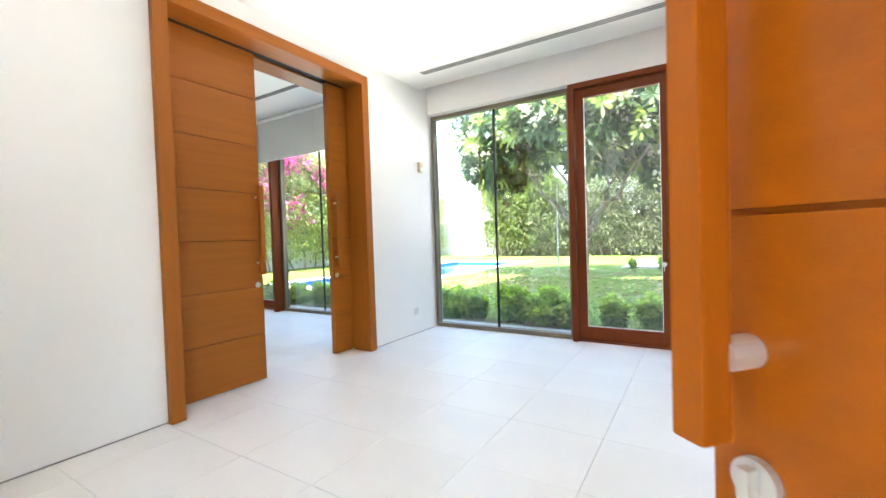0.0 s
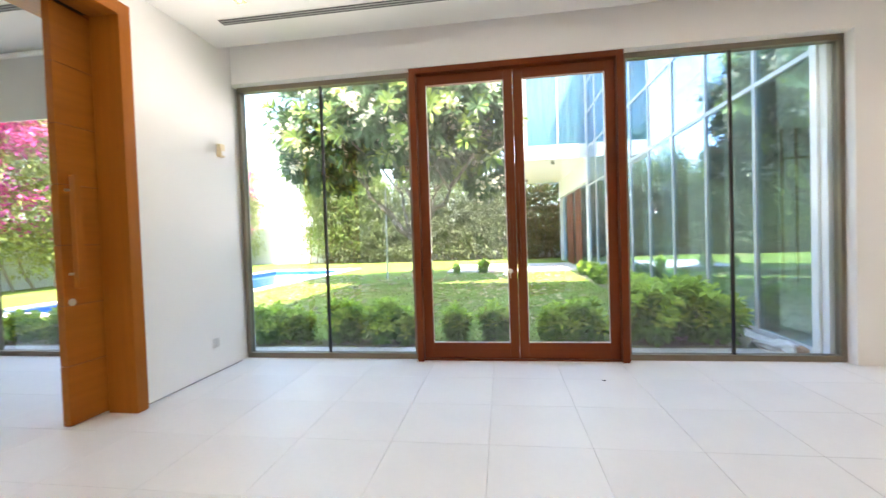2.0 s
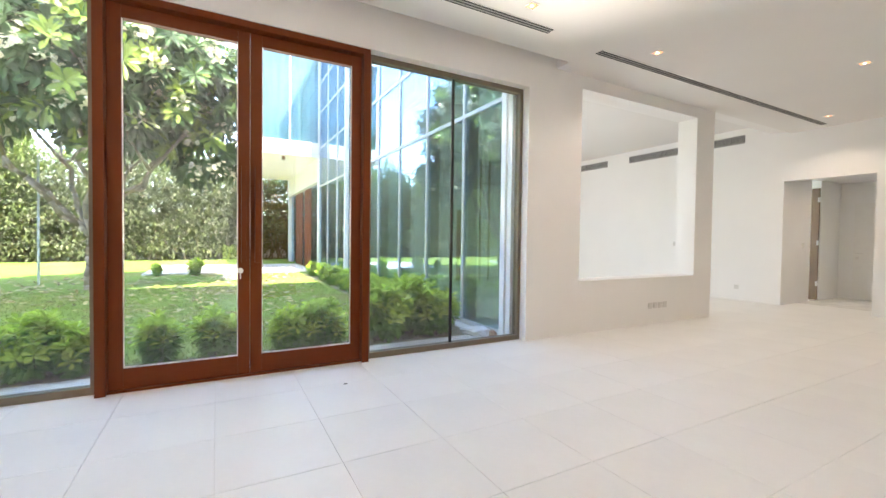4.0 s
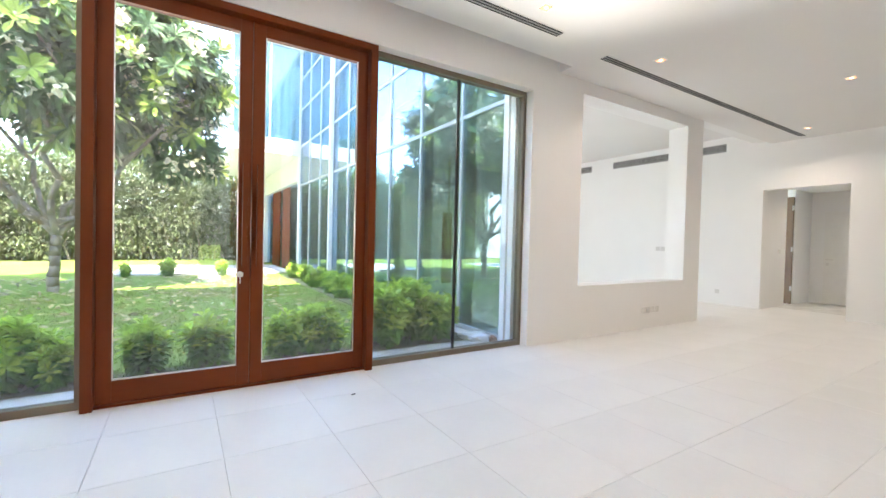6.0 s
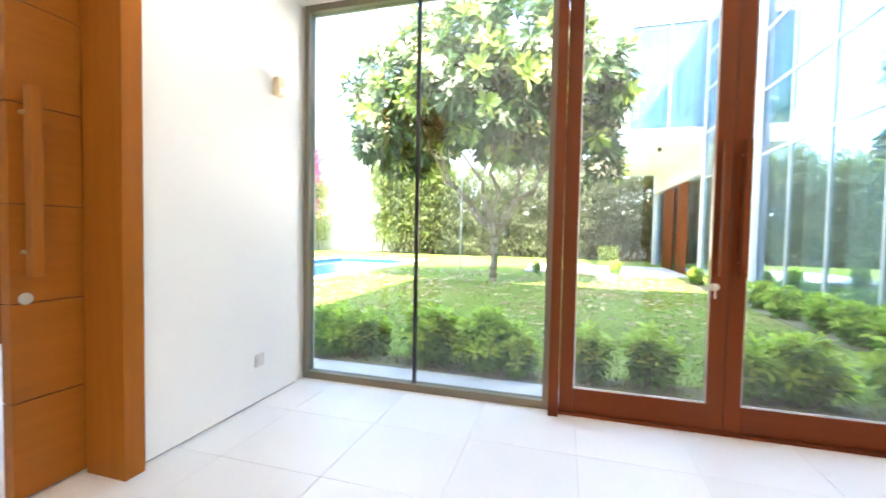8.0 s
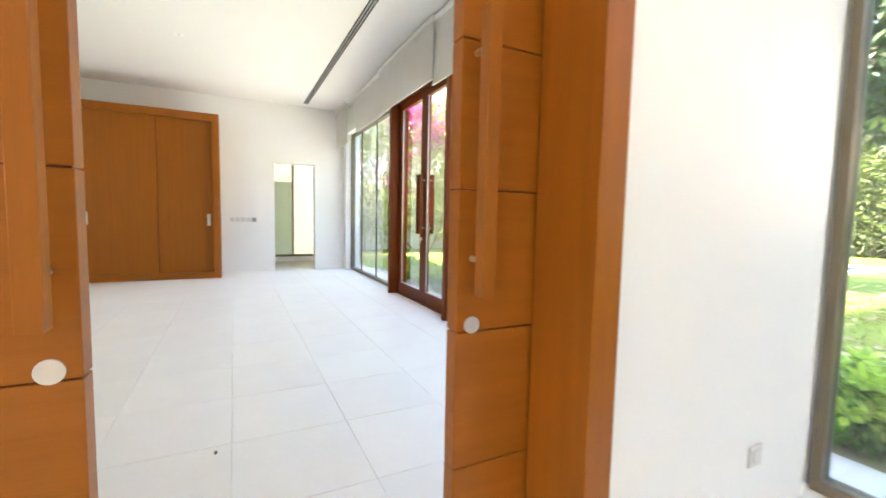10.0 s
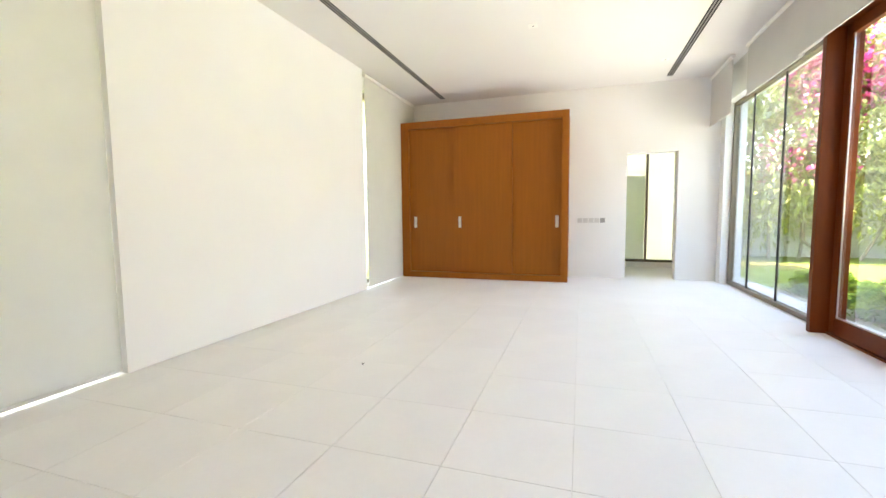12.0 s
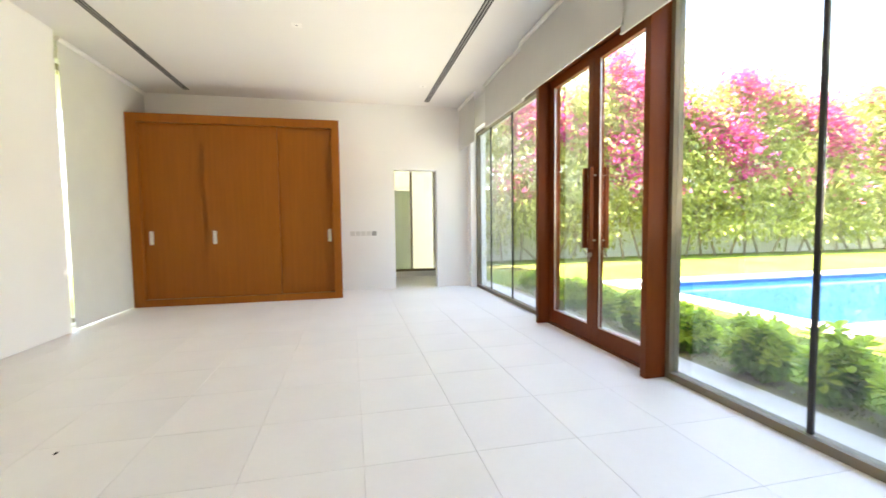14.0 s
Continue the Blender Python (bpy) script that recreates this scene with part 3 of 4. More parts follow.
# no known fitting: added with its lamp to brighten the passage
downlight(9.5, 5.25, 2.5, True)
for x, y in ((-9.4, 2.95), (-11.2, 4.7)):
    downlight(x, y, ZC2, False)
downlight(5.6, 9.2, 3.52, True)

# air grilles high on the end wall
for a, b in ((6.56, 7.85), (7.86, 9.28), (9.97, 11.4)):
    th = thing("wall_grille", (XE, (a + b) / 2, 3.3), "long grey air grille high on the wall", "air grille", "wall grilles")
    part("frame", boxes((XE - 0.012, a, 3.215, XE, b, 3.235), (XE - 0.012, a, 3.365, XE, b, 3.385)), GRILLE, th)
    part("back", boxes((XE - 0.004, a, 3.235, XE - 0.001, b, 3.365)), DARK, th)
    for i in range(6):
        part("slat", boxes((XE - 0.011, a, 3.238 + i * 0.0215, XE - 0.004, b, 3.25 + i * 0.0215)), GRILLE, th)

# ---- passage beyond the hall ----
solid("wall_passage", boxes((XE + 0.2, 5.87, 0, 9.62, 6.07, 2.6), (10.06, 5.87, 0, 11.2, 6.07, 2.6), (XE + 0.2, 4.4, 0, 11.2, 4.6, 2.6), (11.0, 4.6, 0, 11.2, 5.87, 2.6), (9.4, 6.9, 0, 10.3, 7.0, 2.6)), PLASTER, "plain white passage walls", "wall")
solid("ceiling_passage", boxes((XE + 0.2, 4.4, 2.5, 11.2, 7.0, 2.7)), CEIL, "white passage ceiling", "ceiling")
pd = thing("interior_door", (10.02, 5.9, 0), "brown wooden door standing open on steel hinges", "door", kind="structure")
part("leaf", boxes((10.0, 5.88, 0.01, 10.045, 6.6, 2.34), bev=0.002), mat("brown_door_veneer", (0.17, 0.105, 0.06), 0.5, vary=0.12, scale=2, stretch=(12, 12, 1), bump=0.03), pd)
for z in (0.3, 1.15, 2.05):
    part("hinge", boxes((9.985, 5.865, z, 10.0, 5.90, z + 0.1)), STEEL, pd)
wd2 = thing("interior_door", (10.99, 5.1, 0), "closed white painted interior door", "door", kind="structure")
part("leaf", boxes((10.965, 4.72, 0.01, 10.998, 5.62, 2.05), bev=0.002), WHITE_PLASTIC, wd2)
part("handle", boxes((10.93, 5.46, 0.98, 10.965, 5.58, 1.0), bev=0.003), STEEL, wd2)
part("lock_plate", boxes((10.96, 5.53, 0.86, 10.967, 5.58, 0.92)), STEEL, wd2)
switch_row("light_switch", 5.87, 9.3, 1, 1.15, 0.09, 0.1, "y", "white switch plate in the passage")

# ---- room beyond the bedroom doorway ----
solid("wall_dressing", boxes((-14.6, 3.2, 0, XF - 0.2, 3.4, 2.7), (-14.8, 3.2, 0, -14.6, 4.3, 2.7), (-14.6, 5.5, 0, XF - 0.2, 5.7, 2.7), (-14.26, 4.3, 0, -14.14, 5.5, 0.12)), PLASTER, "white dressing room walls", "wall")
solid("ceiling_dressing", boxes((-14.8, 3.2, 2.6, XF - 0.2, 5.7, 2.8)), CEIL, "white dressing room ceiling", "ceiling")
dw = thing("window_6", (-14.2, 5.0, 0), "tall dark-framed frosted window", "window", kind="structure")
part("window_frame", boxes((-14.25, 4.3, 0.12, -14.15, 5.5, 0.17), (-14.25, 4.3, 2.5, -14.15, 5.5, 2.6), *[(-14.23, y - 0.02, 0.17, -14.17, y + 0.025, 2.5) for y in (4.35, 4.9, 5.47)]), BRONZE, dw)
gp = part("pane", boxes((-14.205, 4.32, 0.15, -14.197, 5.47, 2.52)), GLASS, dw)
gp.visible_shadow = False
fp_ = thing("frosted_screen", (-14.3, 4.6, 0.13), "grey-green frosted glass screen", "screen")
part("sheet", boxes((-14.32, 4.32, 0.13, -14.30, 4.88, 2.02)), fabric("frosted_glass", (0.72, 0.76, 0.68), 0.75), fp_)
solid("wall_yard", boxes((-15.8, 2.0, ZL, -15.6, 5.7, 3.75)), mat("cream_render", (0.62, 0.58, 0.46), 0.85, vary=0.05, scale=0.8), "cream garden wall outside the window", "wall")

# ---- entrance door, standing open ----
ED = Vector((-0.505, 1.56, 0))
EH = Vector((0.36, 0.80, 0))
ed_dir = (EH - ED).normalized()
ed_n = Vector((-ed_dir.y, ed_dir.x, 0))
if ed_n.dot(Vector((-0.5, 0.9, 0)) - ED) < 0:
    ed_n = -ed_n
WIDTH = (EH - ED).length
ed_m = Matrix(((ed_dir.x, ed_n.x, 0, ED.x), (ed_dir.y, ed_n.y, 0, ED.y), (0, 0, 1, 0), (0, 0, 0, 1)))


def entrance_door():
    th = thing("entrance_door", ED, "heavy orange-brown teak entrance door, standing open", "door", kind="structure")

    def put(bm):
        bmesh.ops.transform(bm, matrix=ed_m, verts=bm.verts)
        bmesh.ops.recalc_face_normals(bm, faces=bm.faces)
        return bm
    part("core", put(boxes((0.003, -0.05, 0.012, WIDTH, -0.014, 2.96))), LACQUER_Z, th)
    zs = [0.012, 0.42, 0.845, 1.268, 1.69, 2.11, 2.54, 2.96]
    for a, b in zip(zs, zs[1:]):
        part("board", put(boxes((0, -0.014, a + 0.004, WIDTH, 0.0, b - 0.004), bev=0.002)), LACQUER_X, th)
    bar = part("pull_bar", put(boxes((0.02, 0.045, 1.0, 0.064, 0.091, 2.2), bev=0.006)), LACQUER_Z, th, "thick square teak pull bar")
    for z in (1.10, 2.1):
        part("standoff", put(rod(bmesh.new(), (0.05, 0, z), (0.05, 0.05, z), 0.021, seg=20)), NICKEL, bar, "brushed steel stand-off")
    part("lock_rose", put(rod(bmesh.new(), (0.06, 0, 0.945), (0.06, 0.012, 0.945), 0.028, seg=24)), NICKEL, th, "round steel lock rose")
    part("thumb_turn", put(boxes((0.052, 0.012, 0.925, 0.068, 0.03, 0.965), bev=0.004)), NICKEL, th)


entrance_door()

# ---- outdoors: ground, paving, pool ----
PX0, PX1, PY0, PY1 = -11.7, -8.0, 8.95, 20.3


def ground():
    """One lawn sheet to the horizon, with a hole for the pool."""
    bm = bmesh.new()
    B = 900
    for x0, y0, x1, y1 in ((-B, 5.5, PX0, B), (PX1, 5.5, B, B), (PX0, 5.5, PX1, PY0), (PX0, PY1, PX1, B), (-B, -B, B, 5.5)):
        vs = [bm.verts.new(v) for v in ((x0, y0, ZL), (x1, y0, ZL), (x1, y1, ZL), (x0, y1, ZL))]
        bm.faces.new(vs)
    bmesh.ops.remove_doubles(bm, verts=bm.verts, dist=0.001)
    return bm


solid("ground", ground(), GRASS, "mown green lawn", "lawn")
solid("floor_slab", boxes((-15, YS2 - 0.5, ZL - 0.1, 11.4, 6.0, -0.012), (2.3, 6.0, ZL - 0.1, 11.4, 13, -0.012)), GROUT, "grey grout bed under the floor tiles", "floor")
solid("pavement", boxes((XF - 2, 6.0, ZL - 0.05, 2.3, 6.40, -0.012), (1.88, 6.40, ZL - 0.05, 2.3, 16.6, -0.012), bev=0.005), PAVING, "pale stone ledge along the glazed walls", "pavement")
solid("terrace", boxes((-3.0, 17.0, ZL - 0.05, 2.0, 21.0, ZL + 0.05), bev=0.01), PAVING, "pale pinkish stone terrace", "terrace")
solid("entrance_paving", boxes((-4, -6, ZL - 0.05, 4, YS2 - 0.5, -0.02)), PAVING, "pale paved entrance porch", "pavement")
pool = thing("swimming_pool", ((PX0 + PX1) / 2, (PY0 + PY1) / 2, ZL), "long blue-tiled swimming pool with white coping", "swimming pool", kind="structure")
part("basin", boxes((PX0 - 0.1, PY0, -1.8, PX0, PY1, ZL), (PX1, PY0, -1.8, PX1 + 0.1, PY1, ZL), (PX0, PY0 - 0.1, -1.8, PX1, PY0, ZL), (PX0, PY1, -1.8, PX1, PY1 + 0.1, ZL), (PX0, PY0, -1.9, PX1, PY1, -1.8)), POOLTILE, pool)
part("water", boxes((PX0 + 0.002, PY0 + 0.002, -1.0, PX1 - 0.002, PY1 - 0.002, ZL - 0.10)), WATER, pool, "clear rippled blue water")
part("coping", boxes((PX0 - 0.4, PY0 - 0.4, ZL - 0.02, PX0 + 0.02, PY1 + 0.4, ZL + 0.03), (PX1 - 0.02, PY0 - 0.4, ZL - 0.02, PX1 + 0.4, PY1 + 0.4, ZL + 0.03), (PX0 + 0.02, PY0 - 0.4, ZL - 0.02, PX1 - 0.02, PY0 + 0.02, ZL + 0.03), (PX0 + 0.02, PY1 - 0.02, ZL - 0.02, PX1 - 0.02, PY1 + 0.4, ZL + 0.03)), COPING, pool, "white stone coping")


# ---- garden walls and far building ----
solid("wall_garden_west", boxes((-18.0, -6, ZL, -17.7, 28, 2.35)), WALLPAINT, "white rendered garden wall", "wall")
solid("wall_garden_north", boxes((-17.7, 27.6, ZL, 16, 27.9, 2.35)), WALLPAINT, "white rendered garden wall behind the hedge", "wall")
solid("neighbour_house", boxes((-37, 15, ZL, -26, 50, 12.6), (-37.2, 14.8, 12.6, -25.8, 50.2, 12.85)), WALLPAINT, "tall plain white neighbouring house", "building")
solid("neighbour_building", boxes((-18.6, 28.8, ZL, -10.3, 36, 6.1)), WALLPAINT, "plain white neighbouring building", "building")

# ---- glazed wing ----
WX = 2.08
WE = 16.59          # far corner of the glazed front
wing = thing("glazed_wing", (WX, 12, ZL), "two-storey wing with teal glass curtain wall", "building", kind="structure")
ys = [6.16] + [7.07 + 1.19 * i for i in range(9)]
LEVELS = (0.03, 2.92, 4.2, 5.4, 6.4, 7.27)
for y in ys[1:]:
    part("mullion", boxes((WX - 0.03, y - 0.026, -0.1, WX + 0.05, y + 0.026, 7.3)), ALU, wing)
    part("fin", boxes((WX + 0.05, y - 0.02, 0.0, WX + 0.21, y + 0.02, 3.5)), GRILLE, wing, "grey inner fin of a mullion")
for z in LEVELS:
    part("transom", boxes((WX - 0.027, ys[0], z - 0.026, WX + 0.05, WE, z + 0.026)), ALU, wing)
part("plinth", boxes((WX - 0.01, ys[0], -0.1, WX + 0.1, WE, 0.004)), ALU, wing)
for a, b in zip(ys, ys[1:]):
    for z0, z1 in zip(LEVELS, LEVELS[1:]):
        p = part("pane", boxes((WX - 0.01, a + 0.026, z0 + 0.026, WX + 0.01, b - 0.026, z1 - 0.026)), TINTED, wing)
        p.visible_shadow = False
part("end_jamb", boxes((WX + 0.0, 5.985, -0.1, 2.145, 6.072, 2.94), (WX - 0.03, 6.072, -0.1, WX + 0.10, 6.16, 7.3)), WALLPAINT, wing, "white end jamb")
part("white_post", boxes((WX - 0.12, 12.95, -0.1, WX - 0.03, 13.07, 7.6)), WALLPAINT, wing, "slim white post")
part("white_post", boxes((WX - 0.07, WE, -0.1, WX + 0.05, WE + 0.12, 3.88)), WALLPAINT, wing, "slim white post")
part("upper_floor", boxes((WX + 0.1, 6.3, 3.7, XE, 24.2, 3.88)), WALLPAINT, wing)
part("wing_roof", boxes((WX - 0.06, 6.08, 7.3, XE + 0.2, 24.3, 7.5)), WALLPAINT, wing)
part("back_wall", boxes((XE, 13.0, ZL, XE + 0.2, 24.3, 7.2), (WX + 0.3, 24.2, ZL, XE, 24.4, 7.2), (XE - 0.05, 6.1, 3.9, XE, 24.2, 7.2)), WALLPAINT, wing)
solid("wall_wing_end", boxes((WX + 0.22, 13.0, 0, XE, 13.15, 3.6)), PLASTER, "plain white end wall of the far room", "wall")
sc = thing("timber_screen", (5.5, 12.1, 0), "tall bronze bar screen before a timber panel", "screen")
part("panel", boxes((4.95, 12.15, 0, 5.25, 12.2, 2.0), bev=0.004), RED_Z, sc)
part("rail", boxes((4.95, 12.1, 2.8, 6.2, 12.14, 2.84)), BRONZE, sc)
for q in range(4):
    part("bar", boxes((5.05 + q * 0.3, 12.05, 0, 5.09 + q * 0.3, 12.09, 3.47)), BRONZE, sc)
SHEER = fabric("sheer_curtain", (0.84, 0.86, 0.85), 0.4)


def curtain(y0, y1, z0, z1):
    """A hanging curtain in soft folds."""
    th = thing("curtain", (WX + 0.2, (y0 + y1) / 2, z0), "pale hanging curtain behind tinted glass", "curtain", "curtains")
    n = int((y1 - y0) / 0.04)
    v, f = [], []
    for k in range(n + 1):
        y = y0 + (y1 - y0) * k / n
        x = WX + 0.29 + 0.035 * math.sin(k * 1.05) + 0.012 * math.sin(k * 0.37)
        v += [(x, y, z0), (x, y, z1)]
    f = [(2 * k, 2 * k + 2, 2 * k + 3, 2 * k + 1) for k in range(n)]
    part("cloth", raw("cloth", v, f, SHEER, True), None, th)


for a, b in ((9.9, 12.95), (13.3, 16.4)):
    curtain(a, b, 0.0, 3.5)
for a, b in ((6.5, 9.3), (9.5, 13.2), (13.6, 16.5)):
    curtain(a, b, 3.95, 7.1)
# cantilevered box
part("cantilever", boxes((-0.08, WE, 3.9, WX - 0.07, 23.3, 4.38), (-0.08, WE, 7.4, WX - 0.07, 23.3, 7.58), (-0.08, WE + 0.1, 4.38, 0.05, 23.3, 7.4), (WX - 0.07, WE + 0.12, 3.1, WX + 0.06, 23.5, 7.58)), WALLPAINT, wing, "white cantilevered upper bay")
for a, b in ((0.05, 1.08), (1.12, WX - 0.07)):
    part("pane", boxes((a, WE + 0.06, 4.38, b, WE + 0.08, 7.4)), TINTED, wing)
bay = thing("curtain", (1.0, WE + 0.3, 4.4), "pale drawn curtain inside the upper bay", "curtain", "curtains")
cv = [(0.06 + 0.04 * k, WE + 0.3 + 0.03 * math.sin(k * 1.05), z) for k in range(48) for z in (4.39, 7.39)]
part("cloth", raw("cloth", cv, [(2 * k, 2 * k + 2, 2 * k + 3, 2 * k + 1) for k in range(47)], SHEER, True), None, bay)
part("mullion", boxes((1.08, WE + 0.04, 4.38, 1.12, WE + 0.1, 7.4)), ALU, wing)
part("rear_wall", boxes((0.05, 23.1, 4.38, WX - 0.07, 23.2, 7.4)), WALLPAINT, wing)
part("lamp", rod(bmesh.new(), (0.95, 17.0, 3.78), (0.95, 17.0, 3.9), 0.06), GREY_PLASTIC, wing)
part("lamp", rod(bmesh.new(), (0.3, 21.5, 3.78), (0.3, 21.5, 3.9), 0.06), GREY_PLASTIC, wing)
for a, b in ((WE + 0.14, 18.6), (22.2, 23.4)):
    p = part("pane", boxes((WX + 0.1, a, -0.18, WX + 0.12, b, 3.1)), TINTED, wing)
part("rear_column", boxes((WX - 0.02, 23.5, -0.2, WX + 0.16, 23.68, 3.9)), WALLPAINT, wing, "slim white column")
rd = thing("rear_door", (WX + 0.15, 20.4, -0.2), "red-brown timber double door under the overhang", "door", kind="structure")
for a, b in ((18.65, 20.0), (20.6, 22.15)):
    part("leaf", boxes((WX + 0.1, a, -0.19, WX + 0.16, b, 3.1), bev=0.003), RED_Z, rd)
part("pane", boxes((WX + 0.12, 20.0, -0.19, WX + 0.135, 20.6, 3.1)), TINTED, rd)

# ---- planting ----
RNG = np.random.default_rng(7)


def unit(v):
    return v / np.maximum(np.linalg.norm(v, axis=-1, keepdims=True), 1e-6)


def leaves(name, base, d, length, width, material, droop=0.25, face=None, wide=0.52):
    """Many leaves as one mesh: from base along d, each a bent, folded blade; face: the way that their upper sides look."""
    n = len(base)
    d = unit(d)
    up = (np.tile((0.0, 0.0, 1.0), (n, 1)) if face is None else unit(face)) + RNG.normal(0, 0.35 if face is None else 0.18, (n, 3))
    side = unit(np.cross(d, up))
    length, width = np.broadcast_to(length, n)[:, None], np.broadcast_to(width, n)[:, None]
    nrm = np.cross(side, d)
    drop = np.array((0, 0, 1.0)) * length * droop
    mid = base + d * length * wide - drop * 0.15
    far = base + d * length * 0.85 - drop * 0.6
    tip = base + d * length - drop
    fold = nrm * width * 0.15
    v = np.stack([base, mid - side * width / 2 + fold, mid, mid + side * width / 2 + fold, far - side * width * 0.38 + fold * 0.6, far + side * width * 0.38 + fold * 0.6, tip], 1).reshape(-1, 3)
    k = np.arange(n)[:, None] * 7
    f = np.concatenate([k + (0, 2, 1), k + (0, 3, 2), k + (1, 2, 4), k + (2, 3, 5), k + (2, 6, 4), k + (2, 5, 6)], 0)
    return raw(name, v.tolist(), f.tolist(), material)


def rosettes(centres, axes, n, material, length, width, name="leaves", lift=0.35, droop=0.18, wide=0.6):
    """Whorls of n leaves round the axes at the centres, as at the ends of twigs."""
    axes = unit(axes)
    u = unit(np.cross(axes, RNG.normal(size=axes.shape)))
    w = np.cross(axes, u)
    m = len(centres)
    a = (np.arange(n)[None, :] * 2.4 + RNG.uniform(0, 6.3, (m, 1)) + RNG.normal(0, 0.15, (m, n)))[..., None]
    up = np.linspace(lift - 0.35, lift + 0.55, n)[None, :, None] + RNG.normal(0, 0.12, (m, n, 1))
    d = np.cos(a) * u[:, None] + np.sin(a) * w[:, None] + up * axes[:, None]
    c = np.repeat(centres, n, 0) + np.repeat(axes, n, 0) * np.tile(np.linspace(-0.25, 0.05, n), m)[:, None] * length
    return leaves(name, c, d.reshape(-1, 3), RNG.uniform(0.8, 1.15, m * n) * length, RNG.uniform(0.85, 1.15, m * n) * width, material, droop, np.repeat(axes, n, 0), wide)


def blob(centre, radii, n, shell=0.5):
    """Points in an ellipsoid, most of them in its outer shell."""
    p = unit(RNG.normal(size=(n, 3)))
    r = RNG.uniform(shell, 1, (n, 1)) ** 0.7
    return np.array(centre) + p * r * np.array(radii)


def limbs(bm, a, b, r0, r1, wob=0.12, steps=4):
    a, b = Vector(a), Vector(b)
    last = a
    for i in range(1, steps + 1):
        t = i / steps
        p = a.lerp(b, t) + (Vector(RNG.normal(0, wob, 3)) if i < steps else Vector())
        rod(bm, last, p, r0 + (r1 - r0) * (t - 1 / steps), r0 + (r1 - r0) * t, seg=8)
        last = p
    return last


def frangipani(at):
    th = thing("frangipani_tree", at, "spreading frangipani tree with white flowers on the lawn", "tree")
    o = np.array(at)
    bm = bmesh.new()
    fork = limbs(bm, o + (0, 0, -0.1), o + (0.06, 0, 1.15), 0.105, 0.09, 0.02, 6)
    for i in range(7):
        a = i / 7 * 2 * np.pi + 0.3
        e = limbs(bm, fork, o + (1.45 * np.cos(a), 1.25 * np.sin(a), 2.95 + 0.35 * np.sin(3 * a)), 0.065, 0.038, 0.10, 6)
        for j in range(3):
            b2 = a + (j - 1) * 0.6
            limbs(bm, e, o + (2.6 * np.cos(b2), 2.3 * np.sin(b2), 4.0 + j * 0.5), 0.038, 0.022, 0.18, 3)
    part("trunk", bm, BARK, th, "pale grey forked trunk", True)
    cs, ax = [], []
    for c, r, n in (((0.0, -0.2, 5.3), (2.6, 2.3, 1.9), 330), ((-2.1, -0.4, 4.6), (1.85, 1.6, 1.55), 210), ((1.65, -0.4, 4.6), (1.5, 1.6, 1.4), 170), ((-0.3, -1.4, 4.3), (1.9, 1.1, 1.1), 170),
                    ((2.25, 0.1, 3.4), (0.75, 0.95, 1.0), 70), ((-2.65, 0.0, 3.65), (1.2, 1.1, 0.8), 90), ((0.6, -0.7, 3.55), (1.2, 1.1, 0.55), 50)):
        p = blob(o + c, r, n, 0.55)
        cs.append(p)
        ax.append(unit((p - (o + c)) / np.array(r)) + (0, -0.1, 0.45) + RNG.normal(0, 0.2, p.shape))
    cs, ax = np.concatenate(cs), unit(np.concatenate(ax))
    part("crown", rosettes(cs, ax, 17, LEAF_TREE, 0.33, 0.105, lift=0.25), None, th, "glossy dark green leaves")
    k = RNG.choice(len(cs), 240, replace=False)
    part("young_leaves", rosettes(cs[k] + ax[k] * 0.16, ax[k], 14, LEAF_TIP, 0.34, 0.10, lift=0.5, droop=0.1), None, th, "pale yellow-green top leaves, their backlight put into the colour")
    k = RNG.choice(len(cs), 240, replace=False)
    fl = np.repeat(cs[k] + ax[k] * 0.27, 18, 0)
    part("flowers", leaves("flowers", fl + RNG.normal(0, 0.08, fl.shape), RNG.normal(size=fl.shape), 0.125, 0.11, PETAL_WHITE, 0.1), None, th, "clusters of white flowers")


frangipani((-3.5, 13.7, ZL))


def shrub(at, w, h, shoots):
    """A clump of upright shoots, each with whorls of leaves and a paler tip."""
    th = thing("shrub", at, "low leafy green shrub with pale tips beside the ledge", "shrub", "shrubs along the ledge")
    o = np.array(at)
    a, q = RNG.uniform(0, 2 * np.pi, shoots), np.sqrt(RNG.uniform(0.02, 1, shoots))
    top = np.stack([np.cos(a) * q * w * 0.45, np.sin(a) * q * w * 0.38, h * (1.0 - 0.3 * q ** 2) * RNG.uniform(0.55, 1.12, shoots)], 1)
    foot = top * (0.35, 0.35, 0)
    bm = bmesh.new()
    for f0, t0 in zip(foot, top):
        rod(bm, o + f0, o + t0, 0.006, 0.003, 5)
    part("stems", bm, BARK, th)
    lean = unit(top - foot) + RNG.normal(0, 0.12, top.shape)
    low = np.concatenate([foot + (top - foot) * f for f in (0.3, 0.5, 0.68, 0.84)])
    part("leaves", rosettes(o + low, np.tile(lean, (4, 1)) + RNG.normal(0, 0.15, low.shape), 7, LEAF_BUSH, 0.098, 0.044, lift=0.2), None, th)
    part("shoot_tips", rosettes(o + top, lean, 12, LEAF_BACKLIT, 0.108, 0.046, lift=0.45, droop=0.1), None, th, "yellow-green top leaves, their backlight put into the colour")
    return th


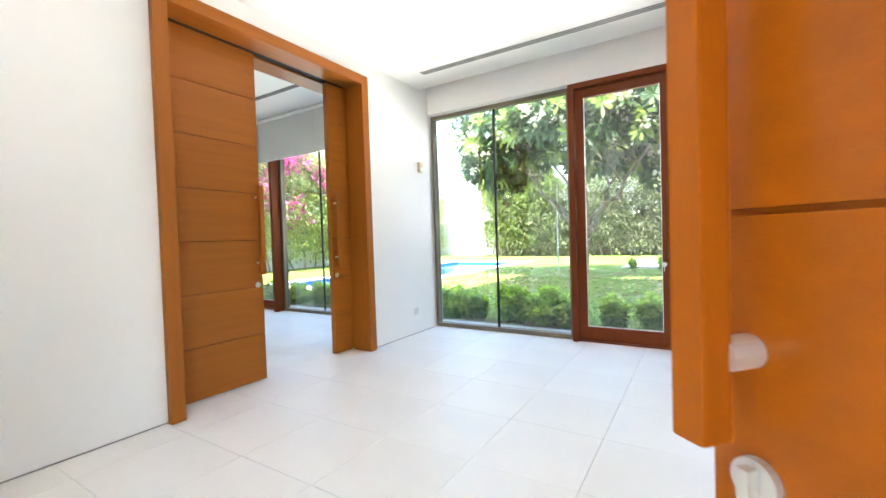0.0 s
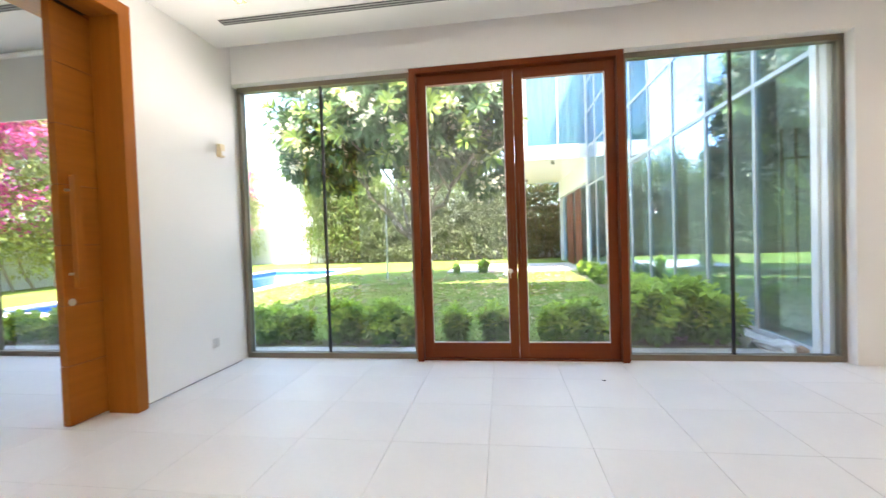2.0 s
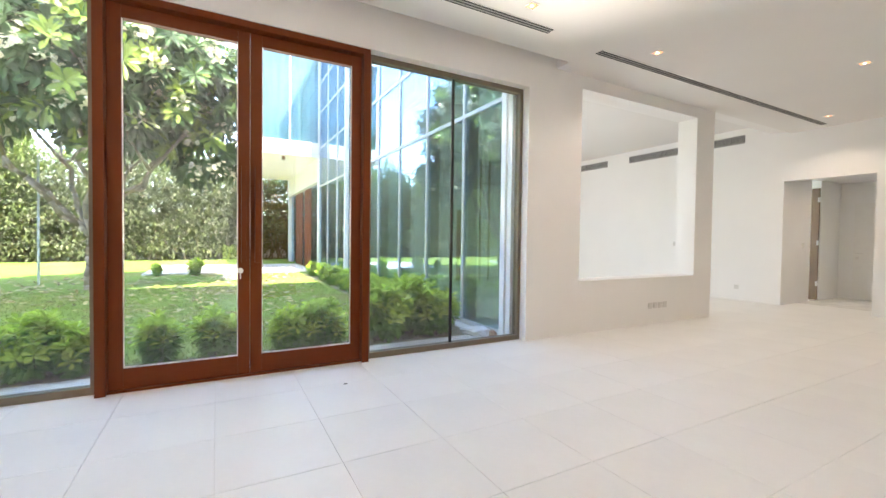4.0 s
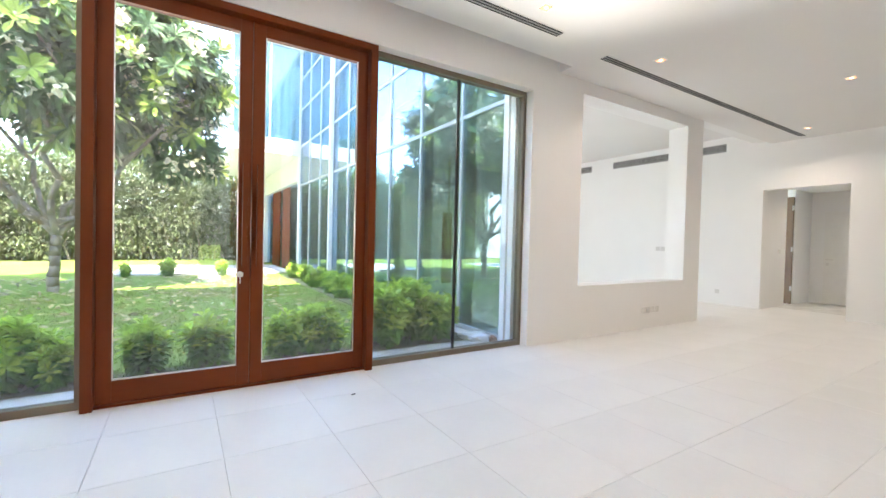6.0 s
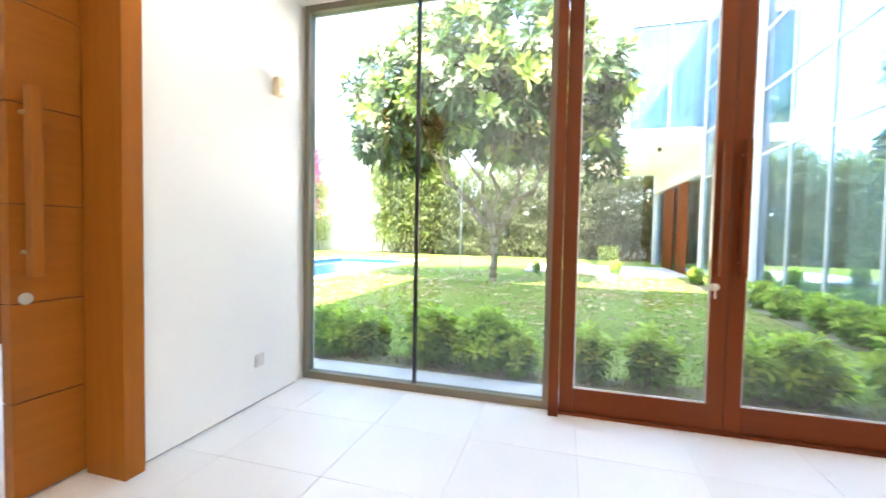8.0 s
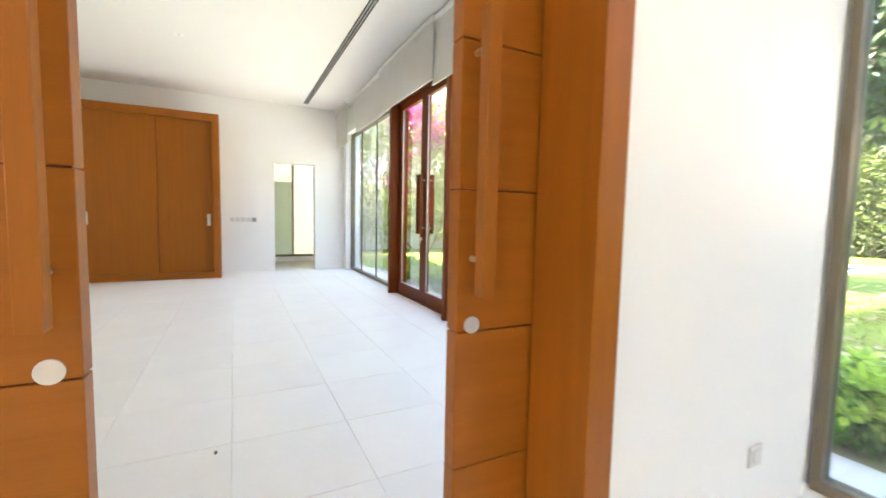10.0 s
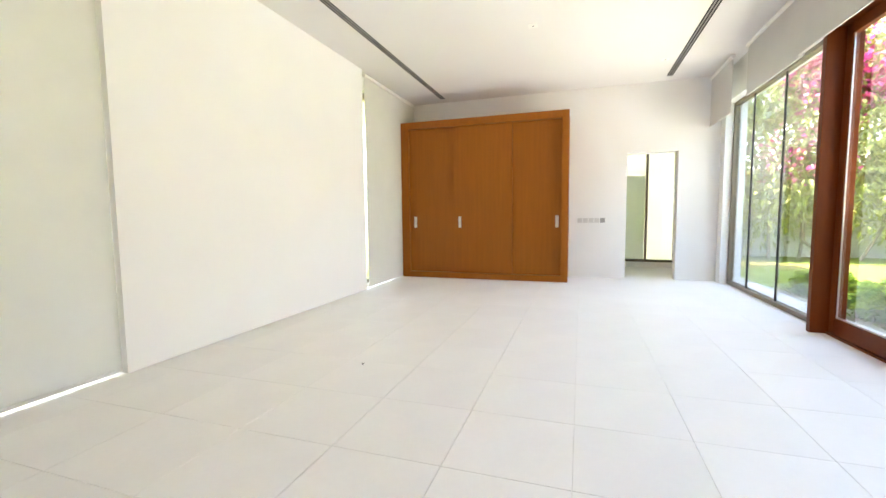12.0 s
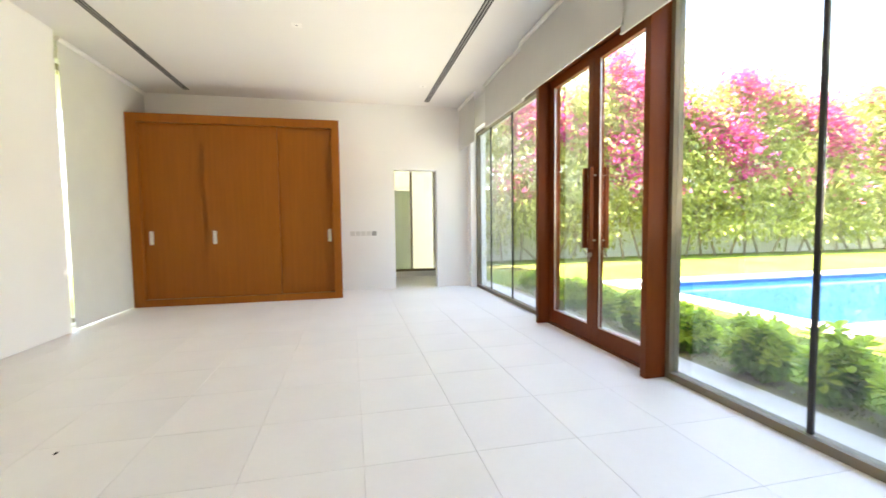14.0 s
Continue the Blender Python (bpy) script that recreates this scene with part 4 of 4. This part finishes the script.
SH = [shrub((-3.9, 6.66, ZL), 0.54, 0.46, 34), shrub((-2.92, 6.66, ZL), 0.64, 0.49, 42), shrub((-1.5, 6.66, ZL), 0.38, 0.45, 22)]
for i, (x, y, k, s) in enumerate(((-3.52, 6.70, 2, 0.95), (-2.38, 6.68, 1, 1.0), (-2.1, 6.60, 2, 0.9), (-1.03, 6.65, 2, 1.05), (-0.36, 6.65, 2, 1.0), (0.02, 6.68, 1, 0.95),
                                   (0.72, 6.70, 1, 1.25), (1.1, 6.85, 1, 1.35), (1.42, 6.65, 0, 1.15), (1.55, 7.35, 0, 1.15), (1.62, 8.1, 1, 1.0), (1.58, 8.9, 0, 1.05), (1.62, 9.7, 1, 0.95), (1.58, 10.6, 0, 1.0), (1.62, 11.5, 1, 0.9), (1.58, 12.6, 0, 1.0), (1.62, 13.8, 1, 0.9), (1.6, 15.2, 0, 0.9),
                                   (-4.4, 6.68, 2, 1.0), (-4.85, 6.65, 0, 1.0), (-5.4, 6.70, 1, 0.95), (-5.95, 6.65, 0, 1.0), (-6.5, 6.70, 2, 1.1), (-7.0, 6.65, 1, 0.9), (-7.7, 6.68, 0, 0.9), (-8.4, 6.68, 1, 0.9), (-9.1, 6.70, 2, 0.9),
                                   (-9.8, 6.68, 0, 0.9), (-10.6, 6.68, 1, 0.8), (-11.4, 6.68, 0, 0.8), (-0.2, 16.6, 2, 1.0), (-1.6, 16.5, 2, 1.1), (-2.6, 16.7, 2, 0.8))):
    copy_thing(SH[k], Matrix.Translation((x, y, ZL)) @ Matrix.Rotation(i * 1.9, 4, 'Z') @ Matrix.Diagonal((s, s, s, 1)))
solid("planting_bed", boxes((-12, 6.40, ZL - 0.05, 1.88, 6.75, ZL + 0.012), (1.4, 6.75, ZL - 0.05, 1.88, 16, ZL + 0.012)), SOIL, "dry soil bed with sparse grass under the shrubs", "flower bed")


def hedge_wall(name, label, x0, x1, y0, y1, h0, h1, n, material, leaf, fill=0.8):
    th = tagged(new(name), label, "hedge", kind="stuff")
    ORIGIN[th] = Matrix()
    per = 46
    m = n // per
    c = np.stack([RNG.uniform(x0, x1, m), RNG.uniform(y0, y1, m), RNG.uniform(0.04, 1, m)], 1)
    along = c[:, 0] if abs(x1 - x0) > abs(y1 - y0) else c[:, 1]
    top = h0 + (h1 - h0) * (0.5 + 0.3 * np.sin(along * 1.1) + 0.2 * np.sin(along * 2.7 + 1)) + RNG.normal(0, 0.25, m)
    c[:, 2] = ZL + top * c[:, 2] ** fill
    p = np.repeat(c, per, 0) + RNG.normal(0, 1, (m * per, 3)) * (0.25, 0.25, 0.20)
    p[:, 2] = np.maximum(p[:, 2], ZL + 0.05)
    d = p - np.repeat(c, per, 0) + RNG.normal(0, 0.25, p.shape) - (0, 0.05, 0.1)
    part("foliage", leaves("foliage", p, d, RNG.uniform(0.6, 1.2, len(p)) * leaf, leaf * 0.45, material, 0.35), None, th)
    return th, p


LEAF_PALE = leafy("pale_hedge_leaf", (0.20, 0.29, 0.08), 0.45, 0.5, 0.5)
for lab, a, b, y0, y1, h0, h1, n, lm, size, fill in (("tall loose green hedge in front of the white wall", -11.6, 4.0, 25.4, 27.1, 3.7, 4.9, 52000, LEAF_HEDGE, 0.165, 0.9),
                                                     ("high pale green clump of garden trees", -13.0, -8.2, 25.4, 27.2, 5.0, 6.2, 30000, LEAF_PALE, 0.165, 0.55),
                                                     ("airy row of pale green garden trees", -8.2, 3.4, 26.4, 27.4, 4.7, 6.1, 36000, LEAF_PALE, 0.16, 0.5)):
    hw, hp = hedge_wall("hedge", lab, a, b, y0, y1, h0, h1, n, lm, size, fill)
    bm = bmesh.new()
    for i in range(int((b - a) / 0.5)):
        x = a + 0.2 + i * 0.5
        limbs(bm, (x, y0 + 0.7, ZL), (x + RNG.normal(0, 0.6), y0 + 0.9, 3.0 + RNG.uniform(-0.8, 0.8)), 0.05, 0.025, 0.1, 3)
    part("stems", bm, BARK, hw)
bv, bp = hedge_wall("bougainvillea", "tall bougainvillea hedge covered with pink bracts", -17.6, -16.3, 4.0, 27.0, 5.2, 6.7, 105000, LEAF_VINE, 0.165, 0.66)
k = np.flatnonzero((bp[:, 2] > 1.7 + RNG.uniform(0, 3.2, len(bp))) & (bp[:, 0] > -17.3) & (np.sin(bp[:, 1] * 1.6) + np.sin(bp[:, 2] * 2.3 + bp[:, 1] * 1.1) + RNG.normal(0, 0.95, len(bp)) > 1.0))
pk = np.repeat(RNG.permutation(bp[k])[:4600] + (0.3, 0, 0.05), 5, 0)
part("bracts", leaves("bracts", pk + RNG.normal(0, 0.09, pk.shape), RNG.normal(size=pk.shape), 0.115, 0.105, PETAL_PINK, 0.1), None, bv, "magenta pink bracts")
bm = bmesh.new()
for i in range(36):
    y = 4.4 + i * 0.63
    limbs(bm, (-16.9, y, ZL), (-16.9 + RNG.normal(0, 0.25), y + RNG.normal(0, 0.6), 2.8), 0.042, 0.02, 0.13, 4)
part("stems", bm, BARK, bv, "bare woody stems")

# grass blades nearest the house
ng = 34000
gx, gy = RNG.uniform(-12.5, 1.7, ng), 6.5 + 6.8 * RNG.uniform(0, 1, ng) ** 1.4
keep = ~((gx < PX1 + 0.45) & (gy > PY0 - 0.45)) & ~((gx > 1.3))
gb = np.stack([gx[keep], gy[keep], np.full(keep.sum(), ZL - 0.005)], 1)
gd = np.stack([RNG.normal(0, 0.5, len(gb)), RNG.normal(0, 0.5, len(gb)), np.ones(len(gb))], 1)
tagged(new("grass", leaves("grass", gb, gd, RNG.uniform(0.03, 0.065, len(gb)), 0.012, leafy("grass_blade", (0.20, 0.29, 0.05), 0.4), 0.2)), "short mown lawn grass", "grass", kind="stuff")


def sack():
    """A crumpled sheet lying in the corner of the ledge."""
    th = thing("plastic_sack", (1.86, 6.38, -0.012), "crumpled white plastic sack lying on the ledge", "sack")
    bm = bmesh.new()
    bmesh.ops.create_icosphere(bm, subdivisions=4, radius=1.0)
    for v in bm.verts:
        c = v.co
        k = 1 + 0.16 * math.sin(5 * c.x + 3 * c.y) + 0.10 * math.sin(11 * c.y - 4 * c.x) + 0.07 * math.sin(17 * c.x + 9 * c.z)
        v.co = Vector((1.87 + 0.13 * c.x * k + 0.04 * c.y, 6.38 - 0.24 * c.y * k, max(-0.011, 0.01 + 0.085 * c.z * k * (0.75 + 0.35 * c.y))))
    part("sheet", bm, SACKING, th, "", True)
    bm = bmesh.new()
    bmesh.ops.create_icosphere(bm, subdivisions=3, radius=1.0)
    for v in bm.verts:
        c = v.co
        k = 1 + 0.15 * math.sin(7 * c.x + 5 * c.y)
        v.co = Vector((1.95 + 0.06 * c.x * k, 6.16 + 0.06 * c.y * k, max(-0.011, 0.02 + 0.05 * c.z * k)))
    part("rag", bm, RUSTY, th, "brown rag tucked into the end", True)


sack()
pole = thing("garden_pole", (-4.75, 15.2, ZL), "slim pale metal garden pole on the lawn", "pole")
part("shaft", rod(bmesh.new(), (-4.75, 15.2, ZL), (-4.73, 15.2, 3.0), 0.028, 0.022), ALU, pole)
part("cap", rod(bmesh.new(), (-4.73, 15.2, 3.0), (-4.73, 15.2, 3.05), 0.036, 0.024), ALU, pole)
# specks on the hall and bedroom floors
for x, y in ((-0.11, 5.28), (-6.96, 1.88), (-5.17, 3.45)):
    bm = bmesh.new()
    bmesh.ops.create_icosphere(bm, subdivisions=1, radius=0.012, matrix=Matrix.Translation((x, y, 0.004)) @ Matrix.Diagonal((1.6, 0.7, 0.4, 1)))
    solid("debris", bm, DARK, "small dark crumb of dry leaf on the floor", "debris", kind="")
# fallen leaves on the lawn
nf = 1300
fp = np.stack([RNG.uniform(-7.4, 1, nf), RNG.uniform(7.6, 16.5, nf), np.full(nf, ZL + 0.02)], 1)
fo = tagged(new("fallen_leaves", leaves("fallen_leaves", fp, np.stack([RNG.normal(size=nf), RNG.normal(size=nf), RNG.uniform(0, 0.2, nf)], 1), 0.14, 0.06, leafy("dry_leaf", (0.50, 0.43, 0.28), 0.35), 0.0)), "scattered dry fallen leaves", "leaves", kind="stuff")


# ---- floor tiles ----
def floor_tiles():
    fl = thing("floor", (0, 0, 0), "pale square limestone floor tiles", "floor", kind="structure")
    bm = boxes((-0.299, -0.299, -0.02, 0.299, 0.299, 0.0))
    es = [e for e in bm.edges if all(v.co.z > -0.001 for v in e.verts)]
    bmesh.ops.bevel(bm, geom=es, offset=0.001, segments=1, affect='EDGES')
    me = mesh_of("tile", bm, TILE)
    rest = bmesh.new()
    n = 0
    for i in range(-25, 15):
        for j in range(-6, 4):
            x, y = 0.16 + 0.6 * i + 0.3, 3.52 + 0.6 * j + 0.3
            if y < 0.3 and x > -4:
                continue
            if -9.5 < x < 7.0:
                ob = new("tile", me)
                ob.parent = fl
                ob.location = (x, y, 0)
                n += 1
            else:
                box(rest, x - 0.299, y - 0.299, -0.02, x + 0.299, y + 0.299, 0)
    for i in range(4, 18):
        for j in range(4, 16):
            x, y = 0.16 + 0.6 * i + 0.3, 3.52 + 0.6 * j + 0.3
            box(rest, x - 0.299, y - 0.299, -0.02, x + 0.299, y + 0.299, 0)
    tagged(part("far_tiles", rest, TILE, fl), kind="stuff")


floor_tiles()
